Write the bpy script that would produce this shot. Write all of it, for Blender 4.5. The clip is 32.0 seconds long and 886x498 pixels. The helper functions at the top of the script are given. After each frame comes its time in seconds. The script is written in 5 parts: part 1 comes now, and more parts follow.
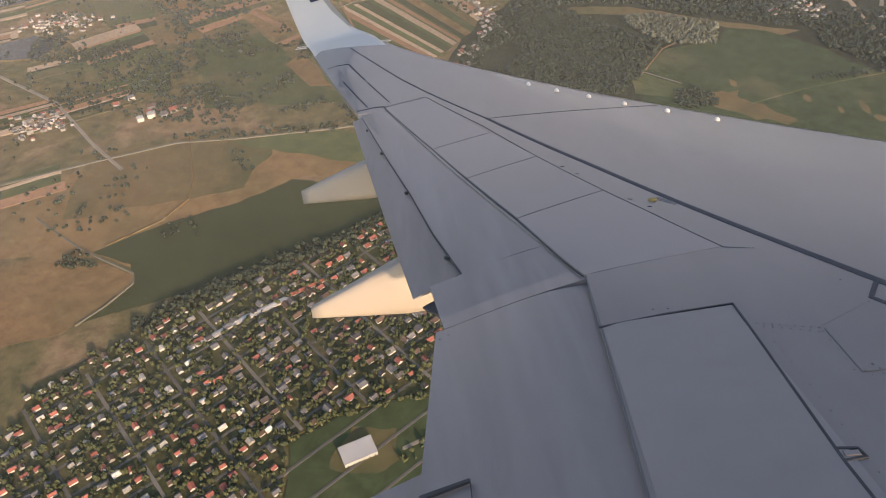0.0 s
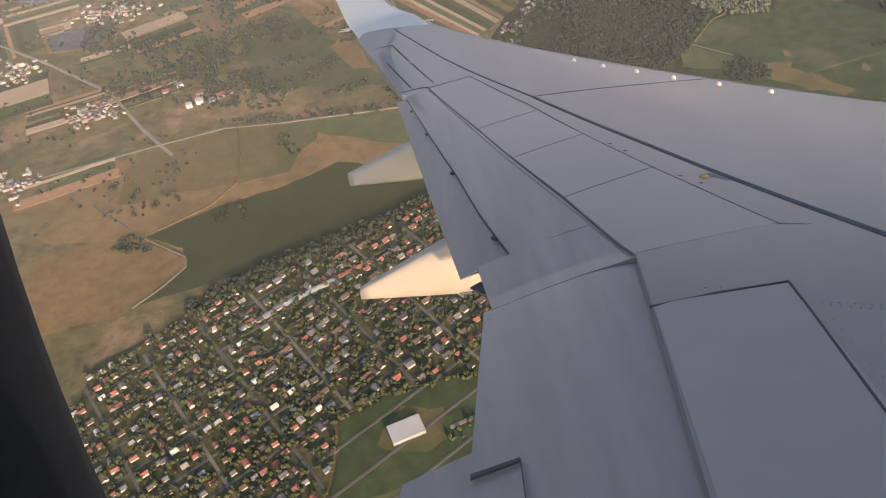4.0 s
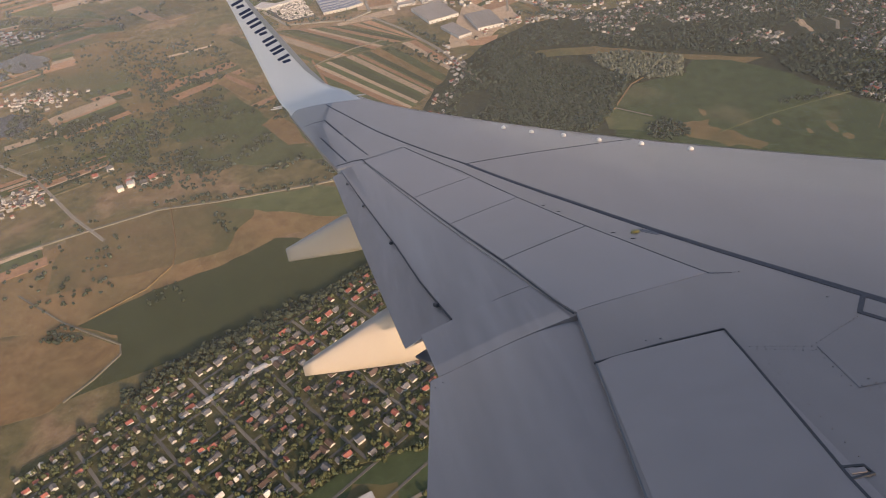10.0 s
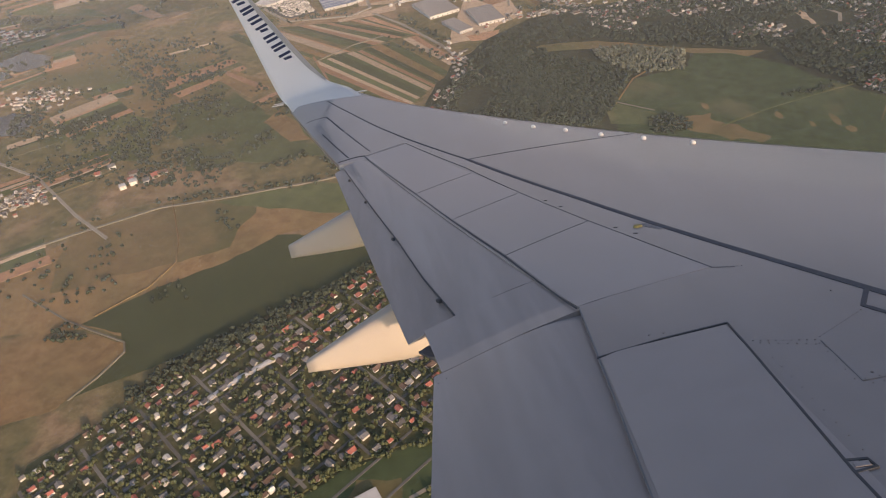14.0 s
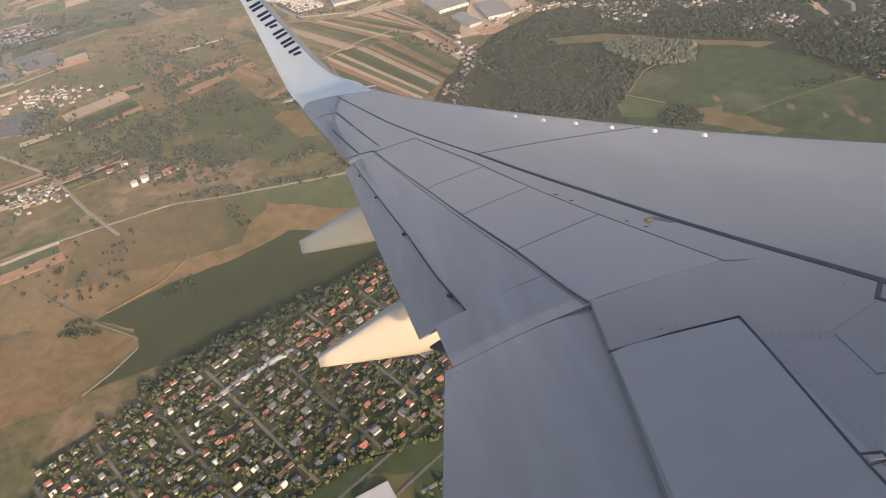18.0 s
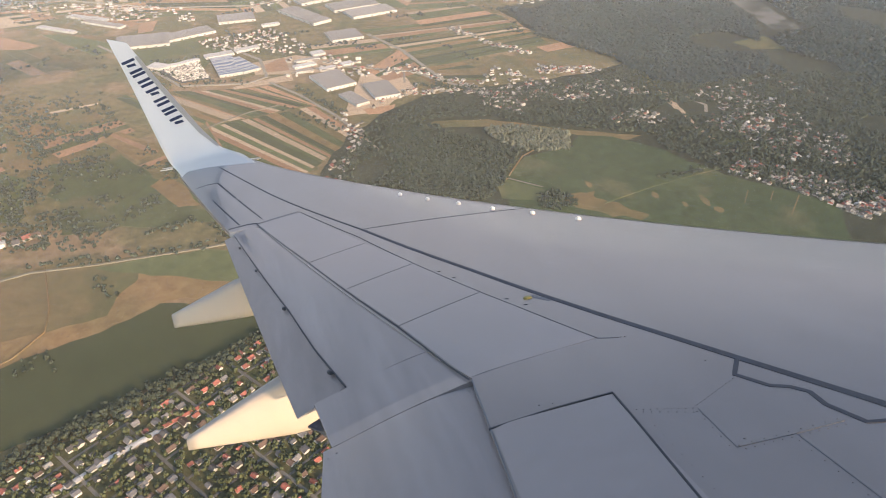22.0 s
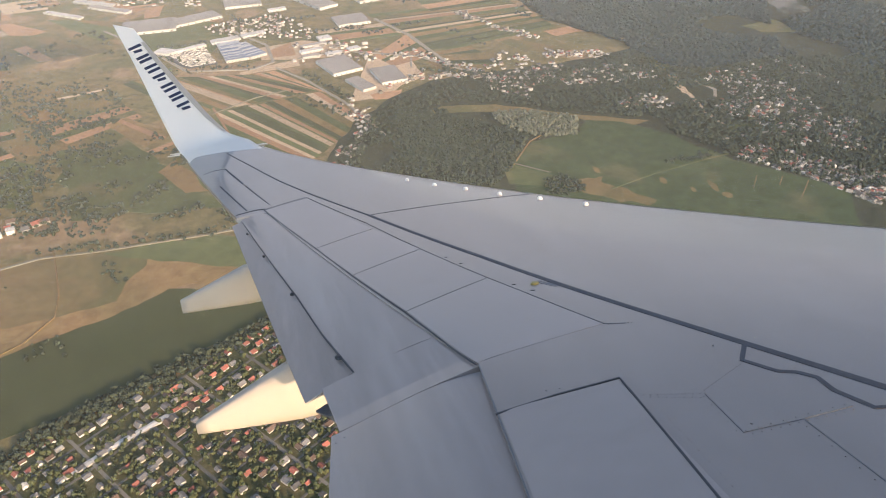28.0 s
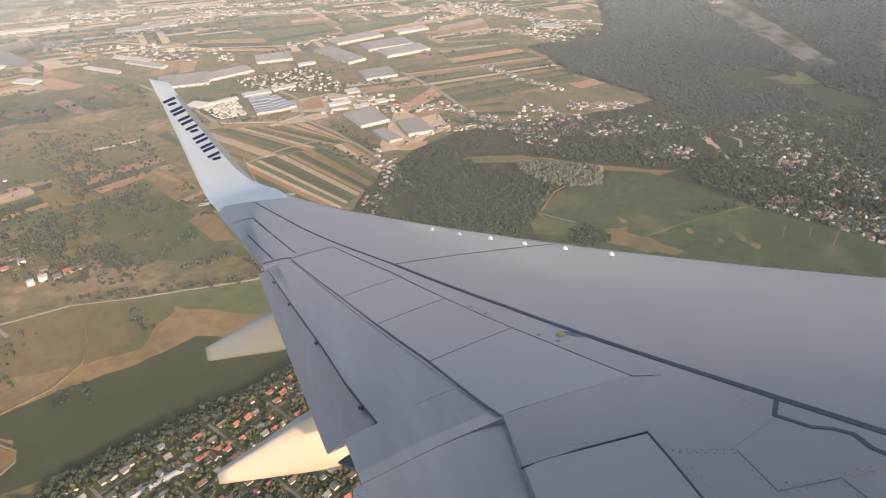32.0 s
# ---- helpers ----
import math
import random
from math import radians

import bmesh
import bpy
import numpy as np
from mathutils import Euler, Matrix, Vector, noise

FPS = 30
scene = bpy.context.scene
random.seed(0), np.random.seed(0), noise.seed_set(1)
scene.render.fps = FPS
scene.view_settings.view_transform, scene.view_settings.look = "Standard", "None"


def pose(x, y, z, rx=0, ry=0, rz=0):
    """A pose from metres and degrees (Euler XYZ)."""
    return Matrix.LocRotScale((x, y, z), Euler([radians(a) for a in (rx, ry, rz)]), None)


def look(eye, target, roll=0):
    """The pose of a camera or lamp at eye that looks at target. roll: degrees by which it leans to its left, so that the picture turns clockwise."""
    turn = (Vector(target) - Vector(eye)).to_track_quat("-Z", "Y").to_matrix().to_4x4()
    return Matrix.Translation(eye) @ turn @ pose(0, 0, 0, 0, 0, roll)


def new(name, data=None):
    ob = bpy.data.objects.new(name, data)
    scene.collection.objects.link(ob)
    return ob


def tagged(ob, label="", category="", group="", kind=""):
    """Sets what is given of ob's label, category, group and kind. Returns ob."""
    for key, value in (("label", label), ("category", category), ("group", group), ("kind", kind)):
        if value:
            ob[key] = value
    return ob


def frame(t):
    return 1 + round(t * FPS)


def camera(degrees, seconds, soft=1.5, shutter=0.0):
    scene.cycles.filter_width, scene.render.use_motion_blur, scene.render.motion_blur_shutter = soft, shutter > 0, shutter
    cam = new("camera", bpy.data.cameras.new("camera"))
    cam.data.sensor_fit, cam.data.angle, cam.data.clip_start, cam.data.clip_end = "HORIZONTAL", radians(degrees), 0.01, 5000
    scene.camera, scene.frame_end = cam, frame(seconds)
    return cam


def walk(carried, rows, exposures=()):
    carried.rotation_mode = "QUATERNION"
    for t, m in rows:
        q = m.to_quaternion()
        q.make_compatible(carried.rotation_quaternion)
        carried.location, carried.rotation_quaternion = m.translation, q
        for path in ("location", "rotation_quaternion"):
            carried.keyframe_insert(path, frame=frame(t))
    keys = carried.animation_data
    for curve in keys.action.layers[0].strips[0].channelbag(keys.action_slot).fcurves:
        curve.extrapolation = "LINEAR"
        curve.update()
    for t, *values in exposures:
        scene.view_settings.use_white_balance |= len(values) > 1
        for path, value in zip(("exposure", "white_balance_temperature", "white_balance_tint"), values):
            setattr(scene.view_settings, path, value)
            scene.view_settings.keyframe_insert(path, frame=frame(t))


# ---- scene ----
cam = camera(63.0, 32.0, soft=1.0)

# the passenger stays at one cabin window and turns the camera: seconds, tilt, lean, turn
TURNS = (
    (0, 72.23, -4.36, 2.03), (0.5, 71.31, -4.34, 1.54), (1, 72.2, -4.09, 1.07), (1.5, 72.47, -4.07, 1.56), (2, 71.54, -4.36, 3.33),
    (2.5, 71.07, -3.24, 4.19), (4.5, 70.43, -2.55, 5.23), (5, 71.05, -3.01, 2.43), (5.5, 71.71, -2.85, -1.88), (6, 73.77, -2.07, -2.26),
    (6.5, 74.97, -2.03, -2.07), (7, 74.54, -2.1, -1.84), (7.5, 75.12, -1.79, -1.97), (8, 76.49, -1.11, -1.42), (8.5, 76.56, -1.17, -1.43),
    (9, 75.99, -1.33, -0.82), (9.5, 75.94, -1.01, -0.62), (10, 76.02, -0.54, -0.15), (10.5, 76.11, -0.65, -0.33), (11, 75.37, -0.85, 0.14),
    (11.5, 75.55, -0.44, 0.09), (12, 75.54, 0.0, -0.0), (12.5, 75.67, 0.19, 0.05), (13, 75.28, -0.07, 0.08), (13.5, 75.54, -0.34, 0.05),
    (14, 75.69, -0.14, -0.05), (14.5, 75.56, 0.26, 0.27), (16.5, 75.14, 0.48, 0.6), (17, 75.02, 0.23, 0.78), (17.5, 75.23, 0.16, 0.53),
    (18, 75.27, 0.37, 0.67), (18.5, 75.48, -0.3, -2.93), (19, 76.45, -2.06, -10.1), (19.5, 79.04, -2.24, -12.45), (20, 81.18, -2.5, -11.5),
    (20.5, 82.14, -2.91, -10.8), (21, 82.06, -3.29, -9.08), (21.5, 82.04, -2.56, -8.73), (22, 81.44, -2.5, -8.14), (22.5, 81.21, -2.88, -7.9),
    (23, 80.85, -3.18, -7.69), (23.5, 80.16, -2.11, -7.55), (24, 80.1, -2.07, -7.54), (24.5, 80.14, -2.96, -7.33), (25, 80.32, -2.49, -7.62),
    (25.5, 80.32, -2.21, -7.67), (27.5, 80.76, -2.17, -7.47), (28, 80.28, -2.38, -7.59), (28.5, 82.31, -3.57, -8.38), (29, 85.5, -4.0, -7.47),
    (29.5, 85.19, -2.73, -5.99), (30, 84.54, -4.13, -6.05), (30.5, 84.38, -2.87, -6.17), (31, 84.19, -2.6, -5.59), (31.5, 84.02, -2.25, -5.53),
    (32, 84.11, -2.45, -5.61))
EXPOSE = ((0, 1.40, 7250, 13), (5, 1.48, 7250, 13), (6, 1.38, 7250, 14), (7, 1.18, 7250, 16), (14.5, 1.18, 7250, 16), (17, 1.44, 7100, 13), (19, 1.64, 7050, 11), (23, 1.80, 7050, 10), (28, 1.82, 7000, 9), (29, 1.77, 7000, 9), (32, 1.72, 7000, 9))
# BANK: the airplane leans to its left in a turn. Small shifts of the hand along the window: seconds, metres
SHIFT = {1.5: -0.003, 2.0: -0.008, 2.5: -0.012, 4.5: -0.015, 5.0: -0.004}
BANK = Matrix.Rotation(radians(-24.66), 4, "X") @ Matrix.Rotation(radians(7.07), 4, "Y")
walk(cam, [(t, BANK @ pose(SHIFT.get(t, 0), 0, 0, rx, ry, rz)) for t, rx, ry, rz in TURNS], EXPOSE)

# ---------------------------------------------------------------- frame of the airplane
# local axes: x ahead, y outboard along the left wing, z up; the eye sits at EYE
U = 1.125
TURN = BANK.to_3x3() @ Matrix(((0.9761, -0.08462, -0.20018), (0.08998, 0.99578, 0.01784), (0.19782, -0.03542, 0.9796)))
EYE = Vector((-1.0321, -4.7095, 1.6179))
AIR = Matrix.Translation(-(TURN @ EYE) * U) @ TURN.to_4x4()
GROUND = -650.0

# ---------------------------------------------------------------- light
SUN_FROM = (TURN @ Vector((0.42, -1.0, -0.105))).normalized()
elev = math.asin(SUN_FROM.z)
world = bpy.data.worlds.new("evening_sky")
scene.world = world
world.use_nodes = True
wn = world.node_tree.nodes
sky = wn.new("ShaderNodeTexSky")
sky.sky_type = "NISHITA"
sky.sun_disc = False
sky.sun_elevation = elev
sky.sun_rotation = math.atan2(SUN_FROM.x, SUN_FROM.y)
sky.altitude = 700
sky.air_density = 1.0
sky.dust_density = 1.0
sky.ozone_density = 1.0
wn["Background"].inputs["Strength"].default_value = 0.15
world.node_tree.links.new(sky.outputs["Color"], wn["Background"].inputs["Color"])
sun = new("sun", bpy.data.lights.new("sun", "SUN"))
sun.data.energy, sun.data.angle, sun.data.color = 2.3, radians(1.6), (1.0, 0.75, 0.52)
sun.matrix_world = look(SUN_FROM * 100, (0, 0, 0))


# ---------------------------------------------------------------- materials
def mat(name, a, b=None, rough=0.5, metal=0.0, scale=3.0, detail=6.0, bump=0.0, bump_scale=40.0, coat=0.0, coat_rough=0.1,
        where="Object", vary=0.0, island=0.0, grain=0.0, grain_scale=0.2, stretch=(1, 1, 1), spec=0.5, mid=0.5, width=0.2, spots=None, spot_scale=1.0):
    """A surface with two colours mingled by noise, a finer grain, and relief."""
    m = bpy.data.materials.new(name)
    m.use_nodes = True
    n, l = m.node_tree.nodes, m.node_tree.links
    p = n["Principled BSDF"]
    if where == "World":
        co = n.new("ShaderNodeNewGeometry").outputs["Position"]
    else:
        co = n.new("ShaderNodeTexCoord").outputs["Object"]
    mp = n.new("ShaderNodeMapping")
    mp.inputs["Scale"].default_value = [c_ * 0.6 for c_ in stretch] if where == "World" else stretch
    l.new(co, mp.inputs["Vector"])
    co = mp.outputs["Vector"]
    b = b or tuple(c * 0.8 for c in a)
    big = n.new("ShaderNodeTexNoise")
    big.inputs["Scale"].default_value, big.inputs["Detail"].default_value, big.inputs["Roughness"].default_value = scale, detail, 0.6
    l.new(co, big.inputs["Vector"])
    ramp = n.new("ShaderNodeValToRGB")
    ramp.color_ramp.elements[0].position, ramp.color_ramp.elements[1].position = mid - width, mid + width
    ramp.color_ramp.elements[0].color, ramp.color_ramp.elements[1].color = (*a, 1), (*b, 1)
    l.new(big.outputs["Fac"], ramp.inputs["Fac"])
    col = ramp.outputs["Color"]
    if spots:
        sp = n.new("ShaderNodeTexNoise")
        sp.inputs["Scale"].default_value, sp.inputs["Detail"].default_value = spot_scale, 8.0
        l.new(co, sp.inputs["Vector"])
        sr = n.new("ShaderNodeValToRGB")
        sr.color_ramp.elements[0].position, sr.color_ramp.elements[1].position = 0.54, 0.64
        l.new(sp.outputs["Fac"], sr.inputs["Fac"])
        mx = n.new("ShaderNodeMix")
        mx.data_type = "RGBA"
        l.new(sr.outputs["Color"], mx.inputs["Factor"])
        l.new(col, mx.inputs["A"])
        mx.inputs["B"].default_value = (*spots, 1)
        col = mx.outputs["Result"]
    if vary:
        info = n.new("ShaderNodeObjectInfo")
        hsv = n.new("ShaderNodeHueSaturation")
        mr = n.new("ShaderNodeMapRange")
        mr.inputs["To Min"].default_value, mr.inputs["To Max"].default_value = 1 - vary, 1 + vary
        l.new(info.outputs["Random"], mr.inputs["Value"])
        l.new(mr.outputs["Result"], hsv.inputs["Value"])
        l.new(col, hsv.inputs["Color"])
        col = hsv.outputs["Color"]
    if grain:
        gn = n.new("ShaderNodeTexNoise")
        gn.inputs["Scale"].default_value, gn.inputs["Detail"].default_value, gn.inputs["Roughness"].default_value = grain_scale, 9.0, 0.75
        l.new(co, gn.inputs["Vector"])
        gh, gr = n.new("ShaderNodeHueSaturation"), n.new("ShaderNodeMapRange")
        gr.inputs["From Min"].default_value, gr.inputs["From Max"].default_value = 0.3, 0.7
        gr.inputs["To Min"].default_value, gr.inputs["To Max"].default_value = 1 - grain, 1 + grain
        l.new(gn.outputs["Fac"], gr.inputs["Value"])
        l.new(gr.outputs["Result"], gh.inputs["Value"])
        l.new(col, gh.inputs["Color"])
        col = gh.outputs["Color"]
    if island:
        geo = n.new("ShaderNodeNewGeometry")
        hs = n.new("ShaderNodeHueSaturation")
        rg = n.new("ShaderNodeMapRange")
        rg.inputs["To Min"].default_value, rg.inputs["To Max"].default_value = 1 - island, 1 + island
        l.new(geo.outputs["Random Per Island"], rg.inputs["Value"])
        l.new(rg.outputs["Result"], hs.inputs["Value"])
        l.new(col, hs.inputs["Color"])
        col = hs.outputs["Color"]
    l.new(col, p.inputs["Base Color"])
    p.inputs["Roughness"].default_value, p.inputs["Metallic"].default_value = rough, metal
    p.inputs["Specular IOR Level"].default_value = spec
    p.inputs["Coat Weight"].default_value, p.inputs["Coat Roughness"].default_value = coat, coat_rough
    if bump:
        fine = n.new("ShaderNodeTexNoise")
        fine.inputs["Scale"].default_value, fine.inputs["Detail"].default_value = bump_scale, 4.0
        l.new(co, fine.inputs["Vector"])
        bp = n.new("ShaderNodeBump")
        bp.inputs["Strength"].default_value, bp.inputs["Distance"].default_value = bump, 0.01
        l.new(fine.outputs["Fac"], bp.inputs["Height"])
        l.new(bp.outputs["Normal"], p.inputs["Normal"])
    return m


wing_paint = mat("wing_paint", (0.238, 0.210, 0.206), (0.196, 0.173, 0.170), rough=0.42, scale=0.9, stretch=(1, 0.35, 1), coat=0.8, coat_rough=0.06, grain=0.05, grain_scale=6)
flap_paint = mat("flap_paint", (0.275, 0.239, 0.233), (0.185, 0.160, 0.156), rough=0.45, scale=1.1, stretch=(2.4, 0.22, 1), width=0.24, mid=0.58, coat=0.9, coat_rough=0.04, grain=0.06, grain_scale=5)
aft_paint = mat("aft_paint", (0.240, 0.207, 0.202), (0.135, 0.116, 0.112), rough=0.5, scale=1.4, stretch=(2.8, 0.30, 1), width=0.26, mid=0.55, coat=0.6, coat_rough=0.08, grain=0.08, grain_scale=5)
spoiler_paint = mat("spoiler_paint", (0.285, 0.248, 0.243), (0.250, 0.217, 0.213), rough=0.4, scale=0.7, coat=0.55, coat_rough=0.05, vary=0.03, grain=0.07, grain_scale=3)
# white colour stands in for sun glints on the nose studs
stud_glint = mat("stud_glint", (0.74, 0.70, 0.64), (0.70, 0.66, 0.60), rough=0.8, spec=0.1, scale=9)
white_paint = mat("white_paint", (0.70, 0.61, 0.53), (0.64, 0.56, 0.485), rough=0.35, scale=2.0, coat=0.7, coat_rough=0.03)
fairing_paint = mat("fairing_paint", (0.37, 0.315, 0.262), (0.32, 0.272, 0.226), rough=0.5, scale=1.6, coat=0.05)
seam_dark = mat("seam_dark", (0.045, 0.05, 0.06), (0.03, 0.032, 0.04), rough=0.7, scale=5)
line_paint = mat("line_paint", (0.080, 0.080, 0.092), (0.064, 0.064, 0.074), rough=0.7, spec=0.2, scale=5)
seam_soft = mat("seam_soft", (0.13, 0.135, 0.15), (0.10, 0.105, 0.12), rough=0.6, scale=5)
rivet_grey = mat("rivet_grey", (0.15, 0.135, 0.13), (0.19, 0.17, 0.165), rough=0.6, metal=0.0, scale=30)
bare_metal = mat("bare_metal", (0.55, 0.55, 0.56), (0.45, 0.45, 0.46), rough=0.3, metal=0.9, scale=2)
yellow_mark = mat("yellow_mark", (0.26, 0.21, 0.05), (0.14, 0.12, 0.04), rough=0.5, scale=30)
navy_paint = mat("navy_paint", (0.030, 0.034, 0.062), (0.024, 0.028, 0.052), rough=0.7, spec=0.15, scale=6)
dark_plastic = mat("dark_plastic", (0.02, 0.02, 0.022), (0.015, 0.015, 0.016), rough=0.6, scale=8, bump=0.2)


# ---------------------------------------------------------------- mesh helpers
def mesh_of(name, verts, faces, material, smooth=False):
    me = bpy.data.meshes.new(name)
    me.from_pydata([tuple(v) for v in verts], [], faces)
    me.materials.append(material)
    if smooth:
        me.polygons.foreach_set("use_smooth", [True] * len(me.polygons))
    me.update()
    return me


def part_mesh(name, me, parent, label=""):
    ob = new(name, me)
    ob.parent = parent
    if label:
        ob["label"] = label
    return ob


def part(name, bm, material, parent, label="", smooth=False):
    me = bpy.data.meshes.new(name)
    bmesh.ops.recalc_face_normals(bm, faces=bm.faces)
    bm.to_mesh(me)
    bm.free()
    me.materials.append(material)
    if smooth:
        me.polygons.foreach_set("use_smooth", [True] * len(me.polygons))
    return part_mesh(name, me, parent, label)


def slab_grid(top, low, nu, nv, material, name, smooth=True):
    """A closed slab between two sheets given as functions of u, v in 0..1."""
    verts, faces = [], []
    for fn in (top, low):
        for i in range(nu + 1):
            for j in range(nv + 1):
                verts.append(Vector(fn(i / nu, j / nv)) * U)
    k = (nu + 1) * (nv + 1)
    q = lambda i, j: i * (nv + 1) + j
    for i in range(nu):
        for j in range(nv):
            faces.append((q(i, j), q(i + 1, j), q(i + 1, j + 1), q(i, j + 1)))
            faces.append((k + q(i, j), k + q(i, j + 1), k + q(i + 1, j + 1), k + q(i + 1, j)))
    for i in range(nu):
        for j in (0, nv):
            faces.append((q(i, j), q(i + 1, j), k + q(i + 1, j), k + q(i, j)))
    for j in range(nv):
        for i in (0, nu):
            faces.append((q(i, j), q(i, j + 1), k + q(i, j + 1), k + q(i, j)))
    bm = bmesh.new()
    vs = [bm.verts.new(v) for v in verts]
    for fc in faces:
        bm.faces.new([vs[a] for a in fc])
    bmesh.ops.recalc_face_normals(bm, faces=bm.faces)
    me = bpy.data.meshes.new(name)
    sharp = [e for e in bm.edges if len(e.link_faces) == 2 and e.calc_face_angle(0) > 0.6]
    for e in sharp:
        e.smooth = False
    for fc in bm.faces:
        fc.smooth = smooth
    bm.to_mesh(me)
    bm.free()
    me.materials.append(material)
    return me


# ---------------------------------------------------------------- the wing's upper surface
def rise(y):
    return 0.105 * y + (0.0095 if y > 0 else -0.00285) * y * y


def hinge_x(y):
    return -0.2835 * y if y > 0 else 0.0


def chord(y):
    return 5.2 + (y + 4) * (-0.4) if y < 0 else 3.6 - 0.2446 * y


def skin(x, y):
    u = x - hinge_x(y)
    if u < 0:
        return rise(y) + 0.22 * u
    return rise(y) + 0.05 * u - 0.0556 / chord(y) * u * u


def nose_x(y):
    return 4.70 - 0.71 * y + (0.05 * (y - 7) ** 2 if y > 7 else 0)


def back_x(y):
    if y < -0.16:
        return -0.03 + 0.122 * (y + 0.16)
    if y < 5.3:
        return -0.03 - 0.257 * (y + 0.16)
    return -1.82 - 0.255 * (y - 5.42)


plane = new("airplane")
plane.matrix_world = AIR
tagged(plane, "grey airliner wing with white upturned winglet, flaps extended", "airplane")


def span_box(name, y0, y1, n, label):
    """A stretch of the wing box from the rear line to the nose, with its underside."""
    def top(u, v):
        y = y0 + (y1 - y0) * v
        x = back_x(y) + (nose_x(y) - back_x(y)) * u
        return x, y, skin(x, y)

    def low(u, v):
        y = y0 + (y1 - y0) * v
        x = back_x(y) + (nose_x(y) - back_x(y)) * u
        t = 0.10 * chord(max(y, -2)) * (math.sin(math.pi * min(1, u * 0.98 + 0.02)) ** 0.6) + 0.02
        return x, y, skin(x, y) - t
    return part_mesh(name, slab_grid(top, low, 22, n, wing_paint, name), plane, label)


span_box("wing_skin", -4.45, -0.16, 14, "grey painted upper wing skin")
span_box("wing_skin", -0.16, 5.30, 24, "grey painted upper wing skin")
span_box("wing_skin", 5.30, 8.78, 16, "grey painted outer wing skin")


def slat(y0, y1):
    """Rounded nose of the wing, a little proud of the skin."""
    n, m = 20, 8
    verts, faces = [], []
    for i in range(n + 1):
        y = y0 + (y1 - y0) * i / n
        x1 = nose_x(y)
        r = 0.030 * (0.6 + chord(y) / 6)
        for j in range(m + 1):
            a = math.pi * (j / m)
            x = x1 + r * 1.3 * math.sin(a) - 0.003
            z = skin(x1, y) - r + r * math.cos(a) + 0.003
            verts.append(Vector((x, y, z)) * U)
    for i in range(n):
        for j in range(m):
            a = i * (m + 1) + j
            faces.append((a, a + 1, a + m + 2, a + m + 1))
    return part_mesh("leading_edge_slat", mesh_of("leading_edge_slat", verts, faces, bare_metal, True), plane, "rounded bare metal leading edge")


slat(-4.45, 3.92)
slat(3.95, 8.78)


def strip(name, pts, width, material, lift=0.004, parent=None, label="", fn=skin, step=0.12, wide_end=None):
    """A thin raised band along the skin through the points."""
    line = []
    for (xa, ya), (xb, yb) in zip(pts, pts[1:]):
        k = max(1, int(math.hypot(xb - xa, yb - ya) / step))
        line += [(xa + (xb - xa) * i / k, ya + (yb - ya) * i / k) for i in range(k)]
    line.append(pts[-1])
    verts, faces = [], []
    w1 = wide_end if wide_end is not None else width
    for i, (x, y) in enumerate(line):
        xa, ya = line[max(0, i - 1)]
        xb, yb = line[min(len(line) - 1, i + 1)]
        d = math.hypot(xb - xa, yb - ya) or 1
        w = (width + (w1 - width) * i / (len(line) - 1)) / 2
        nx, ny = -(yb - ya) / d * w, (xb - xa) / d * w
        z0, z1 = fn(x + nx, y + ny), fn(x - nx, y - ny)
        verts += [Vector((x + nx, y + ny, z0 + lift)) * U, Vector((x - nx, y - ny, z1 + lift)) * U,
                  Vector((x - nx, y - ny, z1 - 0.002)) * U, Vector((x + nx, y + ny, z0 - 0.002)) * U]
    for i in range(len(line) - 1):
        a = 4 * i
        for j in range(4):
            faces.append((a + j, a + 4 + j, a + 4 + (j + 1) % 4, a + (j + 1) % 4))
    faces += [(3, 2, 1, 0), tuple(len(verts) - 4 + j for j in range(4))]
    return part_mesh(name, mesh_of(name, verts, faces, material), parent or plane, label)


# painted walkway border and skin joints
strip("walkway_line", [(-0.16, 4.08), (0.60, 1.96), (1.16, 0.25), (1.52, -0.84), (1.80, -1.66), (2.30, -3.20), (2.70, -4.4)], 0.038, line_paint, wide_end=0.062, label="broad dark painted walkway border line")
strip("skin_joint", [(-1.98, 8.66), (-1.59, 7.65), (-1.16, 6.48), (-0.80, 5.59), (-0.16, 4.08)], 0.016, seam_dark, wide_end=0.022)
strip("skin_joint", [(-0.16, 4.08), (0.49, 4.02), (1.18, 3.96), (1.87, 3.93)], 0.011, seam_dark)
strip("walkway_line", [(1.50, -0.86), (1.37, -1.02), (1.45, -1.23), (1.53, -1.29), (1.58, -1.39), (1.555, -1.54), (1.60, -1.77), (1.86, -1.86)], 0.030, line_paint, step=0.04, label="dark painted walkway notch outline")
strip("skin_joint", [(-0.83, 5.38), (-0.24, 3.80), (0.15, 2.49), (0.50, 1.34), (0.67, 0.80), (0.93, -0.09)], 0.007, seam_dark, lift=0.004)
strip("skin_joint", [(0.97, -1.26), (0.92, -1.67), (1.23, -1.70), (1.52, -1.71)], 0.003, seam_soft)
strip("skin_joint", [(1.24, -1.71), (1.20, -2.28), (1.13, -2.57), (1.05, -3.3)], 0.003, seam_soft)
strip("skin_joint", [(0.93, -0.09), (1.06, -0.16)], 0.004, seam_soft)
strip("skin_joint", [(-1.99, 7.72), (-1.70, 6.70)], 0.025, seam_dark)
strip("skin_joint", [(-1.66, 6.56), (-1.34, 5.42)], 0.020, seam_dark, wide_end=0.012)
strip("skin_joint", [(-1.99, 7.72), (-2.34, 7.75)], 0.014, seam_dark)
strip("skin_joint", [(-2.05, 6.88), (-1.65, 5.43)], 0.018, seam_dark)
